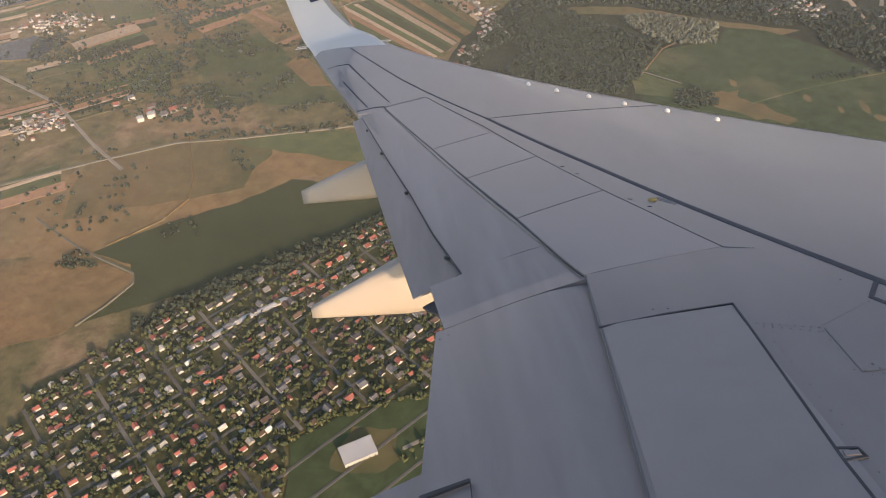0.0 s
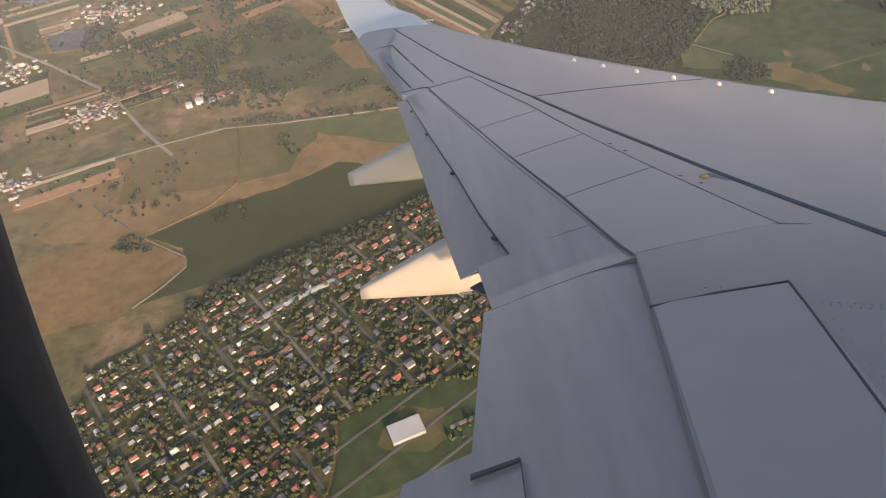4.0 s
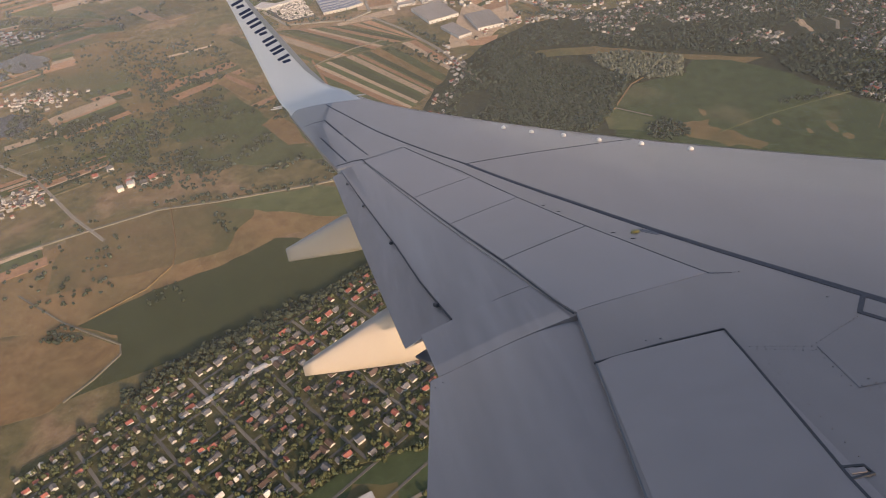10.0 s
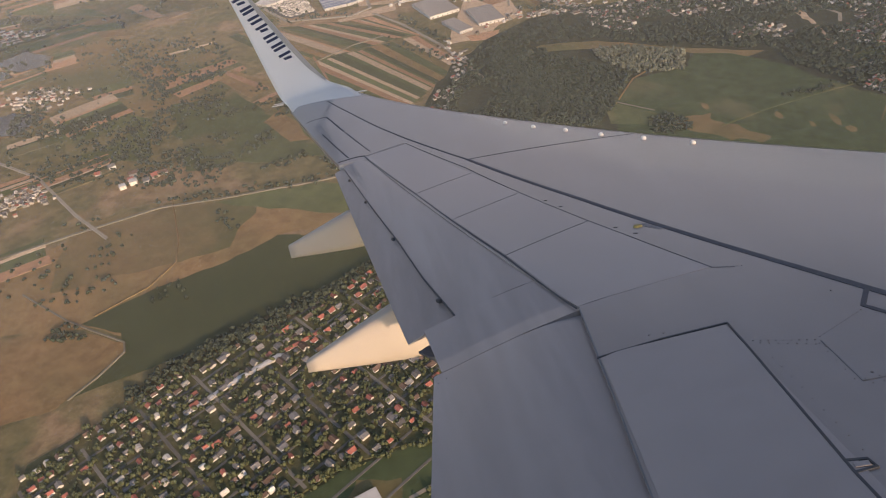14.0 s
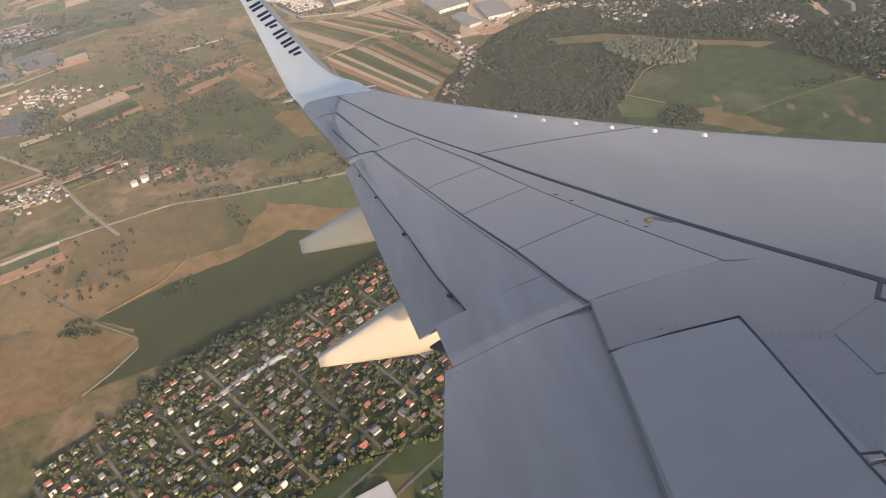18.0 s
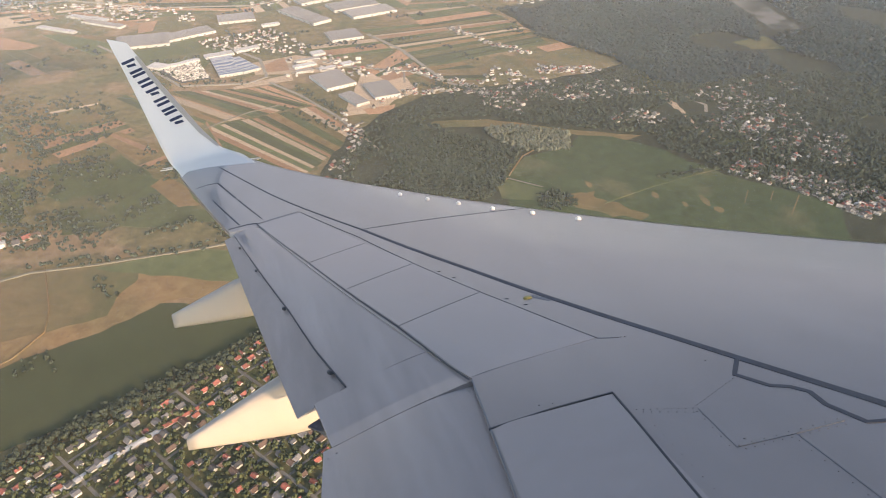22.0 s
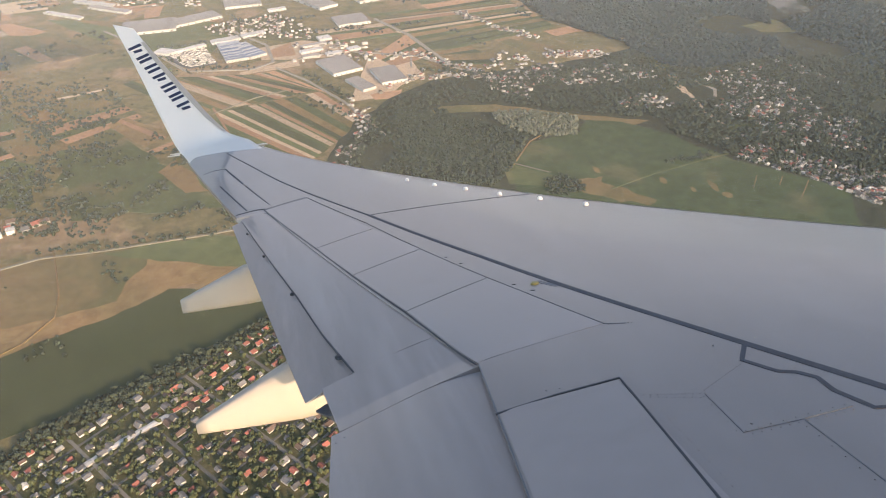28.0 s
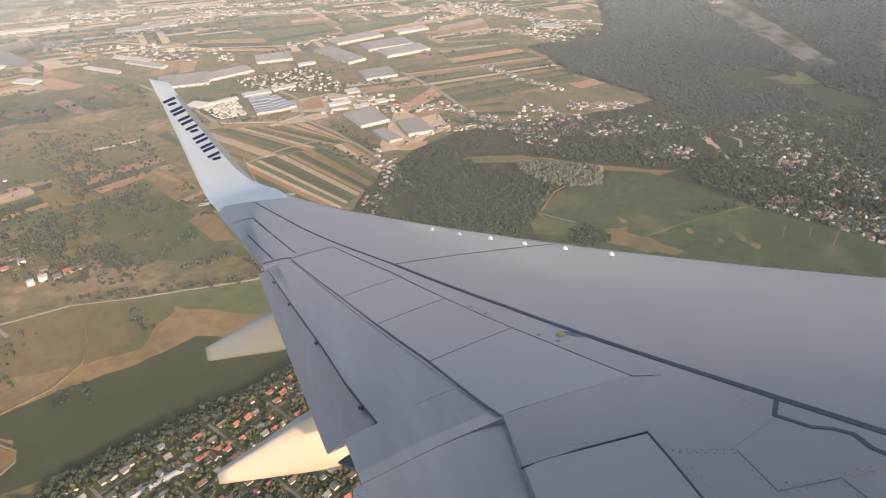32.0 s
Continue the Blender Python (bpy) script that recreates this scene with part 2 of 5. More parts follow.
strip("skin_joint", [(-1.41, 5.27), (-1.80, 5.42)], 0.022, seam_dark)
strip("skin_joint", [(-0.85, 5.40), (-1.41, 5.24)], 0.010, seam_soft)


def plate(name, a, b, c, d, material, lift, thick, label="", fn=skin, nu=8, nv=10, drop=0.0, parent=None):
    """A panel lying on the surface: a-b its front edge, d-c its rear edge, both from inboard outwards."""
    def at(u, v):
        x0, y0 = a[0] + (b[0] - a[0]) * v, a[1] + (b[1] - a[1]) * v
        x1, y1 = d[0] + (c[0] - d[0]) * v, d[1] + (c[1] - d[1]) * v
        return x0 + (x1 - x0) * u, y0 + (y1 - y0) * u

    def top(u, v):
        x, y = at(u, v)
        return x, y, fn(x, y) + lift - drop * u

    def low(u, v):
        x, y = at(u, v)
        return x, y, fn(x, y) + lift - drop * u - thick * (1.15 - u)
    return part_mesh(name, slab_grid(top, low, nu, nv, material, name), parent or plane, label)


# spoilers, each a panel of its own with an open joint to the next
front = [(0.925, -0.085), (0.505, 1.345), (0.145, 2.515), (-0.20, 3.53), (-0.83, 5.36)]
rear = [(-0.035, -0.15), (-0.30, 1.05), (-0.60, 2.22), (-0.87, 3.29), (-1.405, 5.20)]
for i in range(4):
    f0, f1, r1, r0 = (Vector(p_) for p_ in (front[i], front[i + 1], rear[i + 1], rear[i]))
    g = 0.006
    e, h = (f1 - f0).normalized() * g, (r1 - r0).normalized() * g
    plate("spoiler", tuple(f0 + e), tuple(f1 - e), tuple(r1 - h), tuple(r0 + h), spoiler_paint, 0.002, 0.03)
    strip("spoiler_joint", [tuple(f1), tuple(r1)], (0.008, 0.006, 0.004, 0.004)[i], seam_dark if i < 3 else seam_soft, lift=0.003)
# dark strip painted as the shadow line behind the spoilers
strip("spoiler_shadow_line", [(-0.050, -0.16), (-0.314, 1.05), (-0.613, 2.22), (-0.882, 3.29), (-1.418, 5.24)], 0.011, seam_dark, lift=0.003, wide_end=0.010)
# the inboard ground spoiler
plate("ground_spoiler", (0.475, -3.7), (0.635, -0.875), (-0.105, -0.845), (-0.42, -3.7), spoiler_paint, 0.006, 0.03, "large flat grey spoiler panel with dark joint", nv=14)
strip("spoiler_joint", [(-0.125, -0.825), (0.26, -0.845), (0.655, -0.857), (0.51, -2.21), (0.43, -3.7)], 0.012, seam_dark, lift=0.009, step=0.2, wide_end=0.013)
strip("latch_outline", [(0.52, -2.14), (0.60, -2.16), (0.605, -2.215), (0.51, -2.215)], 0.014, seam_dark, lift=0.009)
strip("latch_plate", [(0.53, -2.18), (0.59, -2.19)], 0.03, spoiler_paint, lift=0.012)


# ---------------------------------------------------------------- flaps
def fore_flap(y0, y1, x_rear, name, label):
    def at(u, v):
        y = y0 + (y1 - y0) * v
        x0 = back_x(y) + 0.06
        return x0 + (x_rear(y) - x0) * u, y

    def top(u, v):
        x, y = at(u, v)
        bulge = 0.016 * math.sin(math.pi * min(1, u * 1.1))
        return x, y, skin(x, y) - 0.022 + bulge

    def low(u, v):
        x, y = at(u, v)
        return x, y, skin(x, y) - 0.03 - 0.13 * (1 - u) ** 0.7 - 0.015
    return part_mesh(name, slab_grid(top, low, 14, 70, flap_paint, name), plane, label)


FLAP_REAR = ((0.50, -0.830), (1.33, -1.000), (2.30, -1.160), (3.52, -1.400), (5.06, -1.700), (5.30, -1.750))


def flap_rear(y):
    return float(np.interp(y, [q[0] for q in FLAP_REAR], [q[1] for q in FLAP_REAR]))


fore_flap(0.50, 5.24, flap_rear, "outboard_flap", "grey outboard flap panel with grimy streaks")
fore_flap(-0.161, 0.497, lambda y: -1.025 - 0.10 * (y + 0.13), "outboard_flap", "inner end of the grey outboard flap")
plate("aft_flap", (-0.79, 0.57), (-1.66, 5.22), (-1.87, 5.30), (-1.225, 0.50), aft_paint, -0.036, 0.05, "grey drooped aft flap segment with grime", nu=8, nv=16, drop=0.040)
# dark strip painted as the shadow in the gap behind the fore flap
strip("flap_gap_shade", [(x - 0.008, y) for y, x in FLAP_REAR[:-1]], 0.011, seam_dark, lift=-0.012, wide_end=0.006)
# the slab's dark colour imitates shade on the fairing inside the gap
plate("flap_track", (-0.95, 0.16), (-0.92, 0.52), (-1.16, 0.44), (-1.08, 0.30), seam_dark, -0.13, 0.10, "flap track slab in the flap gap, shade put in as dark colour")
for x, y, s in ((-1.650, 4.62, 0.026), (-1.465, 3.70, 0.026), (-1.210, 2.40, 0.032), (-0.92, 0.82, 0.042)):
    bm = bmesh.new()
    bmesh.ops.create_cube(bm, size=1, matrix=Matrix.Translation(Vector((x, y, skin(x, y) - 0.01)) * U) @ Matrix.Rotation(0.4, 4, "Z") @ Matrix.Diagonal((s * 0.9 * U, s * 1.4 * U, 0.035, 1)))
    bmesh.ops.bevel(bm, geom=bm.edges[:], offset=0.006, segments=2, affect="EDGES")
    part("flap_bracket", bm, seam_dark, plane, "small dark flap drive bracket")


def inboard_flap(y0, y1, name, x_rear, sag):
    def at(u, v):
        y = y0 + (y1 - y0) * v
        x0 = back_x(y) + 0.06
        return x0 + (x_rear(y) - x0) * u, y

    def top(u, v):
        x, y = at(u, v)
        return x, y, skin(x, y) - 0.022 + 0.016 * math.sin(math.pi * min(1, u * 1.1)) - sag * u - 0.045 * max(0, 1 - u / 0.42) ** 2

    def low(u, v):
        x, y = at(u, v)
        return x, y, skin(x, y) - 0.07 - 0.15 * (1 - u) - sag * u
    return part_mesh(name, slab_grid(top, low, 16, 12, flap_paint, name), plane, "grey inboard flap with a soft crease")


inboard_flap(-4.40, -0.17, "inboard_flap", lambda y: -1.08 + 0.115 * (y + 0.16), 0.0)
strip("flap_joint", [(-0.036, -0.18), (-0.157, -1.2), (-0.283, -2.2), (-0.465, -3.7)], 0.008, seam_soft, lift=0.002, step=0.2)
strip("flap_joint", [(-1.25, -1.73), (-1.00, -1.72)], 0.03, seam_dark, lift=0.012, wide_end=0.02)
strip("flap_joint", [(-1.00, -1.72), (-1.01, -2.2)], 0.006, seam_dark, lift=0.012)
plate("aft_flap", (-1.20, -2.4), (-1.18, -1.45), (-1.62, -1.50), (-1.75, -2.4), flap_paint, -0.07, 0.03, "grey inboard aft flap", drop=0.02)


def fairing(y, tip_x, tip_top, tip_low, mid_x, mid_top, mid_low, front_x, front_z, half):
    """A canoe-shaped flap track housing with a blunt tail."""
    n, m = 22, 20
    verts, faces = [], []
    for i in range(n + 1):
        k = i / n
        x = tip_x + (front_x - tip_x) * k
        if x < mid_x:
            s = (x - tip_x) / (mid_x - tip_x)
            top, low = tip_top + (mid_top - tip_top) * s, tip_low + (mid_low - tip_low) * s
        else:
            s = (x - mid_x) / (front_x - mid_x)
            top, low = mid_top + (front_z - mid_top) * s, mid_low + (front_z - 0.06 - mid_low) * s ** 1.6
        w = half * (0.42 + 0.58 * math.sin(math.pi / 2 * min(1, k * 2.2))) * (1 if k < 0.6 else math.cos((k - 0.6) / 0.4 * 1.3))
        for j in range(m):
            a = 2 * math.pi * j / m
            ca, sa = math.cos(a), math.sin(a)
            e = 0.42
            py = math.copysign(abs(ca) ** e, ca) * w
            pz = (top + low) / 2 + math.copysign(abs(sa) ** 0.6, sa) * (top - low) / 2
            verts.append(Vector((x, y + half + py, pz)) * U)
    for i in range(n):
        for j in range(m):
            faces.append((i * m + j, i * m + (j + 1) % m, (i + 1) * m + (j + 1) % m, (i + 1) * m + j))
    faces += [tuple(reversed(range(m))), tuple(n * m + j for j in range(m))]
    bm = bmesh.new()
    vs = [bm.verts.new(v) for v in verts]
    for fc in faces:
        bm.faces.new([vs[a] for a in fc])
    ob = part("flap_track_fairing", bm, fairing_paint, plane, "pale grey canoe-shaped flap track fairing", True)
    for p_ in ob.data.polygons:
        if len(p_.vertices) > 4:
            p_.use_smooth = False
    return ob


fairing(1.20, -2.15, -0.50, -0.60, -1.30, -0.15, -0.665, 0.2, -0.30, 0.13)
fairing(3.80, -2.49, 0.07, -0.09, -1.70, 0.34, -0.13, -0.4, 0.20, 0.12)


# ---------------------------------------------------------------- winglet
def winglet():
    LE = ((-1.35, 8.60, None), (-1.55, 8.95, 1.80), (-1.74, 9.18, 1.90), (-1.95, 9.27, 2.03), (-2.19, 9.36, 2.35), (-2.50, 9.46, 2.87), (-2.87, 9.56, 3.49), (-3.06, 9.62, 3.84), (-3.19, 9.66, 4.09))
    TE = ((-2.62, 8.60, None), (-2.72, 8.93, 1.69), (-2.79, 9.13, 1.76), (-2.86, 9.23, 1.88), (-2.96, 9.33, 2.18), (-3.14, 9.45, 2.86), (-3.31, 9.56, 3.50), (-3.44, 9.62, 3.93), (-3.52, 9.66, 4.20))
    rows_, m = [], 12
    for (xa, ya, za), (xb, yb, zb) in zip(LE, TE):
        a = Vector((xa, ya, skin(xa, ya) if za is None else za))
        b = Vector((xb, yb, skin(xb, yb) if zb is None else zb))
        rows_.append((a, b))
    # finer rows between the given ones
    fine = []
    for i in range(len(rows_) - 1):
        for k in range(4):
            s = k / 4
            p0, p1, p2, p3 = (rows_[max(0, min(len(rows_) - 1, i + o))] for o in (-1, 0, 1, 2))
            fine.append(tuple(0.5 * (2 * p1[c] + (p2[c] - p0[c]) * s + (2 * p0[c] - 5 * p1[c] + 4 * p2[c] - p3[c]) * s * s + (3 * p1[c] - p0[c] - 3 * p2[c] + p3[c]) * s ** 3) for c in (0, 1)))
    fine.append(rows_[-1])
    verts, faces = [], []
    for i, (a, b) in enumerate(fine):
        a2, b2 = fine[min(i + 1, len(fine) - 1)]
        a0, b0 = fine[max(i - 1, 0)]
        up = ((a2 + b2) - (a0 + b0)).normalized()
        out = up.cross(b - a).normalized()
        if out.y * 0.8 - out.z < 0:
            out = -out
        t = 0.055 * (b - a).length
        for j in range(m + 1):
            verts.append((a.lerp(b, j / m)) * U)
        for j in range(m + 1):
            s = j / m
            verts.append((a.lerp(b, s) + out * (t * math.sin(math.pi * s ** 0.6) + 0.008)) * U)
    k = 2 * (m + 1)
    for i in range(len(fine) - 1):
        for j in range(m):
            faces.append((i * k + j, i * k + j + 1, (i + 1) * k + j + 1, (i + 1) * k + j))
            faces.append((i * k + m + 1 + j, (i + 1) * k + m + 1 + j, (i + 1) * k + m + 2 + j, i * k + m + 2 + j))
        for j in (0, m):
            faces.append((i * k + j, (i + 1) * k + j, (i + 1) * k + m + 1 + j, i * k + m + 1 + j))
    last = (len(fine) - 1) * k
    for i in (0, last):
        for j in range(m):
            faces.append((i + j, i + j + 1, i + m + 2 + j, i + m + 1 + j))
    bm = bmesh.new()
    vs = [bm.verts.new(v) for v in verts]
    for fc in faces:
        bm.faces.new([vs[a] for a in fc])
    return part("winglet", bm, white_paint, plane, "white upturned winglet with a dark brand marking", True)


wl = winglet()


def winglet_rim():
    """The grey leading strip on the inner face of the winglet."""
    LE = ((-1.95, 9.27, 2.03), (-2.19, 9.36, 2.35), (-2.50, 9.46, 2.87), (-2.87, 9.56, 3.49), (-3.06, 9.62, 3.84))
    wide = (0.035, 0.075, 0.085, 0.075, 0.05)
    verts, faces = [], []
    for (x, y, z), w in zip(LE, wide):
        for dx, dy in ((0.006, -0.014), (-w, -0.014), (-w, 0.01), (0.006, 0.01)):
            verts.append(Vector((x + dx, y + dy, z + dx * 0.35)) * U)
    for i in range(len(LE) - 1):
        for j in range(4):
            faces.append((4 * i + j, 4 * i + 4 + j, 4 * i + 4 + (j + 1) % 4, 4 * i + (j + 1) % 4))
    faces += [(3, 2, 1, 0), tuple(len(verts) - 4 + j for j in range(4))]
    part_mesh("winglet_rim", mesh_of("winglet_rim", verts, faces, fairing_paint), wl, "grey leading edge strip")


winglet_rim()

# the brand marking on the winglet: plain slanted bars in dark blue
A0, A1 = Vector((-3.25, 9.525, 3.80)), Vector((-2.53, 9.345, 2.50))
run = (A1 - A0) / 7
FACE_Z, FACE_Y = (2.03, 2.35, 2.87, 3.49, 3.84, 4.09), (9.25, 9.345, 9.458, 9.560, 9.615, 9.660)
across = Vector((0.24, -0.01, 0.13))
for i in range(7):
    for shift, wide, tall in ((-0.20, 0.24, 0.42), (0.16 if i % 2 else 0.21, 0.24, 0.42 if i % 3 else 0.26)):
        cpos = A0 + run * (i + 0.5 + shift)
        bm = bmesh.new()
        e, h = run * wide * 0.5, across * tall
        sl = run * 0.12
        ring = [cpos - e - h - sl, cpos + e - h - sl, cpos + e + h + sl, cpos - e + h + sl]
        lo, hi = [], []
        for q in ring:
            face = float(np.interp(q.z, FACE_Z, FACE_Y))
            q = EYE + (q - EYE) * ((face - EYE.y) / (q.y - EYE.y))
            lo.append(bm.verts.new((q + Vector((0, 0.010, 0))) * U))
            hi.append(bm.verts.new((q - Vector((0, 0.006, 0))) * U))
        bm.faces.new(hi)
        bm.faces.new(lo[::-1])
        for j in range(4):
            bm.faces.new((lo[j], lo[(j + 1) % 4], hi[(j + 1) % 4], hi[j]))
        part("marking_bar", bm, navy_paint, wl, "dark blue painted bar")

# tip light housing, discharge wick, studs along the nose coloured white for their glints
bm = bmesh.new()
bmesh.ops.create_uvsphere(bm, u_segments=16, v_segments=10, radius=1, matrix=Matrix.Translation(Vector((-1.44, 9.02, 1.68)) * U) @ Matrix.Rotation(-0.62, 4, "Z") @ Matrix.Diagonal((0.26, 0.09, 0.03, 1)))
part("tip_light", bm, white_paint, plane, "white rounded wingtip light housing", True)
for k in (0, 1):
    bm = bmesh.new()
    bmesh.ops.create_cone(bm, cap_ends=True, segments=8, radius1=0.018, radius2=0.007, depth=0.24,
                          matrix=Matrix.Translation(Vector((-2.92 + 0.03 * k, 9.13 + 0.1 * k, 1.74 + 0.03 * k)) * U) @ Matrix.Rotation(-math.pi / 2, 4, "Y"))
    part("static_wick", bm, white_paint, plane, "thin discharge wick on the trailing edge")
for x, y in ((0.59, 5.41), (0.88, 4.96), (1.20, 4.54), (1.51, 4.06), (1.87, 3.60), (2.23, 3.08)):
    bm = bmesh.new()
    bmesh.ops.create_uvsphere(bm, u_segments=10, v_segments=6, radius=1, matrix=Matrix.Translation(Vector((x, y, skin(x, y) + 0.01)) * U) @ Matrix.Rotation(-0.95, 4, "Z") @ Matrix.Diagonal((0.042, 0.024, 0.036, 1)))
    part("nose_stud", bm, stud_glint, plane, "small stud near the leading edge, sun glint put in as white", True)


def rivets(points, r, name="rivet_row"):
    bm = bmesh.new()
    for x, y in points:
        bmesh.ops.create_cone(bm, cap_ends=True, segments=7, radius1=r * 0.62, radius2=r * 0.45, depth=0.005, matrix=Matrix.Translation(Vector((x, y, skin(x, y) + 0.002)) * U))
    ob = part(name, bm, rivet_grey, plane, "row of small dark rivets")
    ob["kind"] = "stuff"


def row(a, b, n):
    return [(a[0] + (b[0] - a[0]) * i / (n - 1), a[1] + (b[1] - a[1]) * i / (n - 1)) for i in range(n)]


rivets(row((0.68, -1.10), (0.95, -1.24), 9) + row((0.70, -1.14), (0.93, -1.28), 7), 0.009)
rivets(row((0.99, -1.22), (1.33, -1.06), 11), 0.009)
rivets(row((0.95, -1.28), (0.90, -1.64), 5) + row((0.95, -1.70), (1.50, -1.74), 12) + row((0.94, -1.66), (1.5, -1.68), 9), 0.008)
rivets(row((0.62, -1.2), (0.56, -2.1), 14) + row((0.68, -1.3), (0.62, -2.1), 9), 0.007)
rivets(row((1.21, -1.76), (1.15, -2.5), 9) + row((0.60, -2.3), (0.56, -2.9), 8) + row((0.66, -2.26), (0.64, -2.8), 6), 0.008)
rivets(row((0.95, -0.115), (1.10, -0.17), 7), 0.010)
rivets([(1.34, -0.77), (0.22, -0.76), (0.30, -0.78), (0.96, -1.32), (1.0, -1.62), (-0.62, 1.62), (-1.0, -0.30), (-1.06, -0.32)], 0.014)
for x, y in ((0.70, 0.84), (0.61, 1.06), (0.36, 1.86), (0.28, 2.12)):
    strip("hinge_mark", [(x + 0.02, y), (x + 0.048, y - 0.02)], 0.010, seam_dark, lift=0.004)
bm = bmesh.new()
bmesh.ops.create_cone(bm, cap_ends=True, segments=16, radius1=0.045, radius2=0.035, depth=0.02, matrix=Matrix.Translation(Vector((0.80, 0.96, skin(0.80, 0.96) + 0.006)) * U))
part("filler_cap", bm, yellow_mark, plane, "small yellow filler cap on the wing")
for i in range(5):
    strip("caution_text_bar", [(0.84 + 0.022 * i, 0.99 - 0.04 * i), (0.856 + 0.022 * i, 0.965 - 0.04 * i)], 0.05, seam_soft, lift=0.003)


# ---------------------------------------------------------------- fuselage with the cabin window
def hull():
    cy, cz = EYE.y - 1.50, EYE.z - 0.32
    r_in, r_out, n = 1.60, 1.69, 72
    xs_ = [-9 + 0.5 * i for i in range(16)] + [EYE.x - 0.19, EYE.x + 0.22] + [0.0 + 0.5 * i for i in range(0, 26)]
    xs_ = sorted(xs_)
    i0, i1 = xs_.index(EYE.x - 0.19), xs_.index(EYE.x + 0.22)
    a_mid = math.atan2(EYE.z - 0.03 - cz, EYE.y - cy)
    angs = [a_mid + (-0.115 + 0.245 * k / 6) for k in range(7)]
    k = 6
    rest = [angs[-1] + (2 * math.pi - 0.245) * (j + 1) / (n - 1) for j in range(n - 2)]
    angs = angs + rest
    N = len(angs)
    verts, faces = [], []
    for r in (r_out, r_in):
        for x in xs_:
            for a in angs:
                verts.append(Vector((x, cy + r * math.cos(a), cz + r * math.sin(a))) * U)
    half = len(xs_) * N
    for i in range(len(xs_) - 1):
        for j in range(N):
            j2 = (j + 1) % N
            if i0 <= i < i1 and j < k:
                continue
            faces.append((i * N + j, i * N + j2, (i + 1) * N + j2, (i + 1) * N + j))
            faces.append((half + i * N + j, half + (i + 1) * N + j, half + (i + 1) * N + j2, half + i * N + j2))
    for i in range(i0, i1):
        for j in (0, k):
            faces.append((i * N + j, (i + 1) * N + j, half + (i + 1) * N + j, half + i * N + j))
    for j in range(k):
        for i in (i0, i1):
            faces.append((i * N + j, i * N + j + 1, half + i * N + j + 1, half + i * N + j))
    last = len(xs_) - 1
    for i in (0, last):
        faces.append(tuple(i * N + j for j in range(N)))
    part_mesh("fuselage", mesh_of("fuselage", verts, faces, white_paint), plane, "white airliner fuselage with a cabin window")


hull()


def window_edge():
    """The rounded inner edge of the cabin window beside the camera."""
    verts, faces = [], []
    n, m = 14, 8
    for i in range(n + 1):
        s = i / n
        dz = -0.15 + 0.25 * s
        bow = 0.012 * (2 * s - 0.75) ** 2
        for j in range(m + 1):
            a = math.pi * j / m
            verts.append(Vector((EYE.x, EYE.y, EYE.z)) * U + Vector((-0.156 + bow + 0.025 * math.sin(a), 0.16 - 0.035 * math.cos(a), dz)))
    for i in range(n):
        for j in range(m):
            a = i * (m + 1) + j
            faces.append((a, a + 1, a + m + 2, a + m + 1))
    part_mesh("window_edge", mesh_of("window_edge", verts, faces, dark_plastic, True), plane, "dark rounded cabin window edge")


window_edge()


def window_pane():
    """The curved outer acrylic pane in the window opening, with a faint pale veil added."""
    m = bpy.data.materials.new("veiled_acrylic")
    m.use_nodes = True
    n, l = m.node_tree.nodes, m.node_tree.links
    n.remove(n["Principled BSDF"])
    # mottled translucent share imitates haze by lifting the dark tones
    co, ns, mr = n.new("ShaderNodeTexCoord"), n.new("ShaderNodeTexNoise"), n.new("ShaderNodeMapRange")
    ns.inputs["Scale"].default_value, ns.inputs["Detail"].default_value = 9.0, 3.0
    l.new(co.outputs["Object"], ns.inputs["Vector"])
    mr.inputs["From Min"].default_value, mr.inputs["From Max"].default_value = 0.3, 0.7
    mr.inputs["To Min"].default_value, mr.inputs["To Max"].default_value = 0.032, 0.044
    l.new(ns.outputs["Fac"], mr.inputs["Value"])
    d, tr, mx = n.new("ShaderNodeBsdfTranslucent"), n.new("ShaderNodeBsdfTransparent"), n.new("ShaderNodeMixShader")
    d.inputs["Color"].default_value = (0.8, 0.78, 0.74, 1)
    l.new(mr.outputs["Result"], mx.inputs["Fac"])
    l.new(tr.outputs["BSDF"], mx.inputs[1])
    l.new(d.outputs["BSDF"], mx.inputs[2])
    l.new(mx.outputs["Shader"], n["Material Output"].inputs["Surface"])
    cy, cz = EYE.y - 1.50, EYE.z - 0.32
    mid = math.atan2(EYE.z - 0.03 - cz, EYE.y - cy)
    verts, faces = [], []
    for j in range(13):
        a = mid - 0.115 + 0.245 * j / 12
        for x in (EYE.x - 0.19, EYE.x + 0.22):
            verts.append(Vector((x, cy + 1.66 * math.cos(a), cz + 1.66 * math.sin(a))) * U)
    for j in range(12):
        faces.append((2 * j, 2 * j + 1, 2 * j + 3, 2 * j + 2))
    ob = part_mesh("window_pane", mesh_of("window_pane", verts, faces, m, True), plane, "clear cabin window pane with a faint pale veil added")
    ob.visible_shadow = False


window_pane()

# ================================================================ the land below
rng = random.Random(7)
grass = mat("grass", (0.094, 0.086, 0.038), (0.142, 0.106, 0.052), rough=0.95, where="World", scale=0.010, detail=10, width=0.13, spots=(0.205, 0.134, 0.076), spot_scale=0.012, spec=0.1, grain=0.4, grain_scale=0.08)
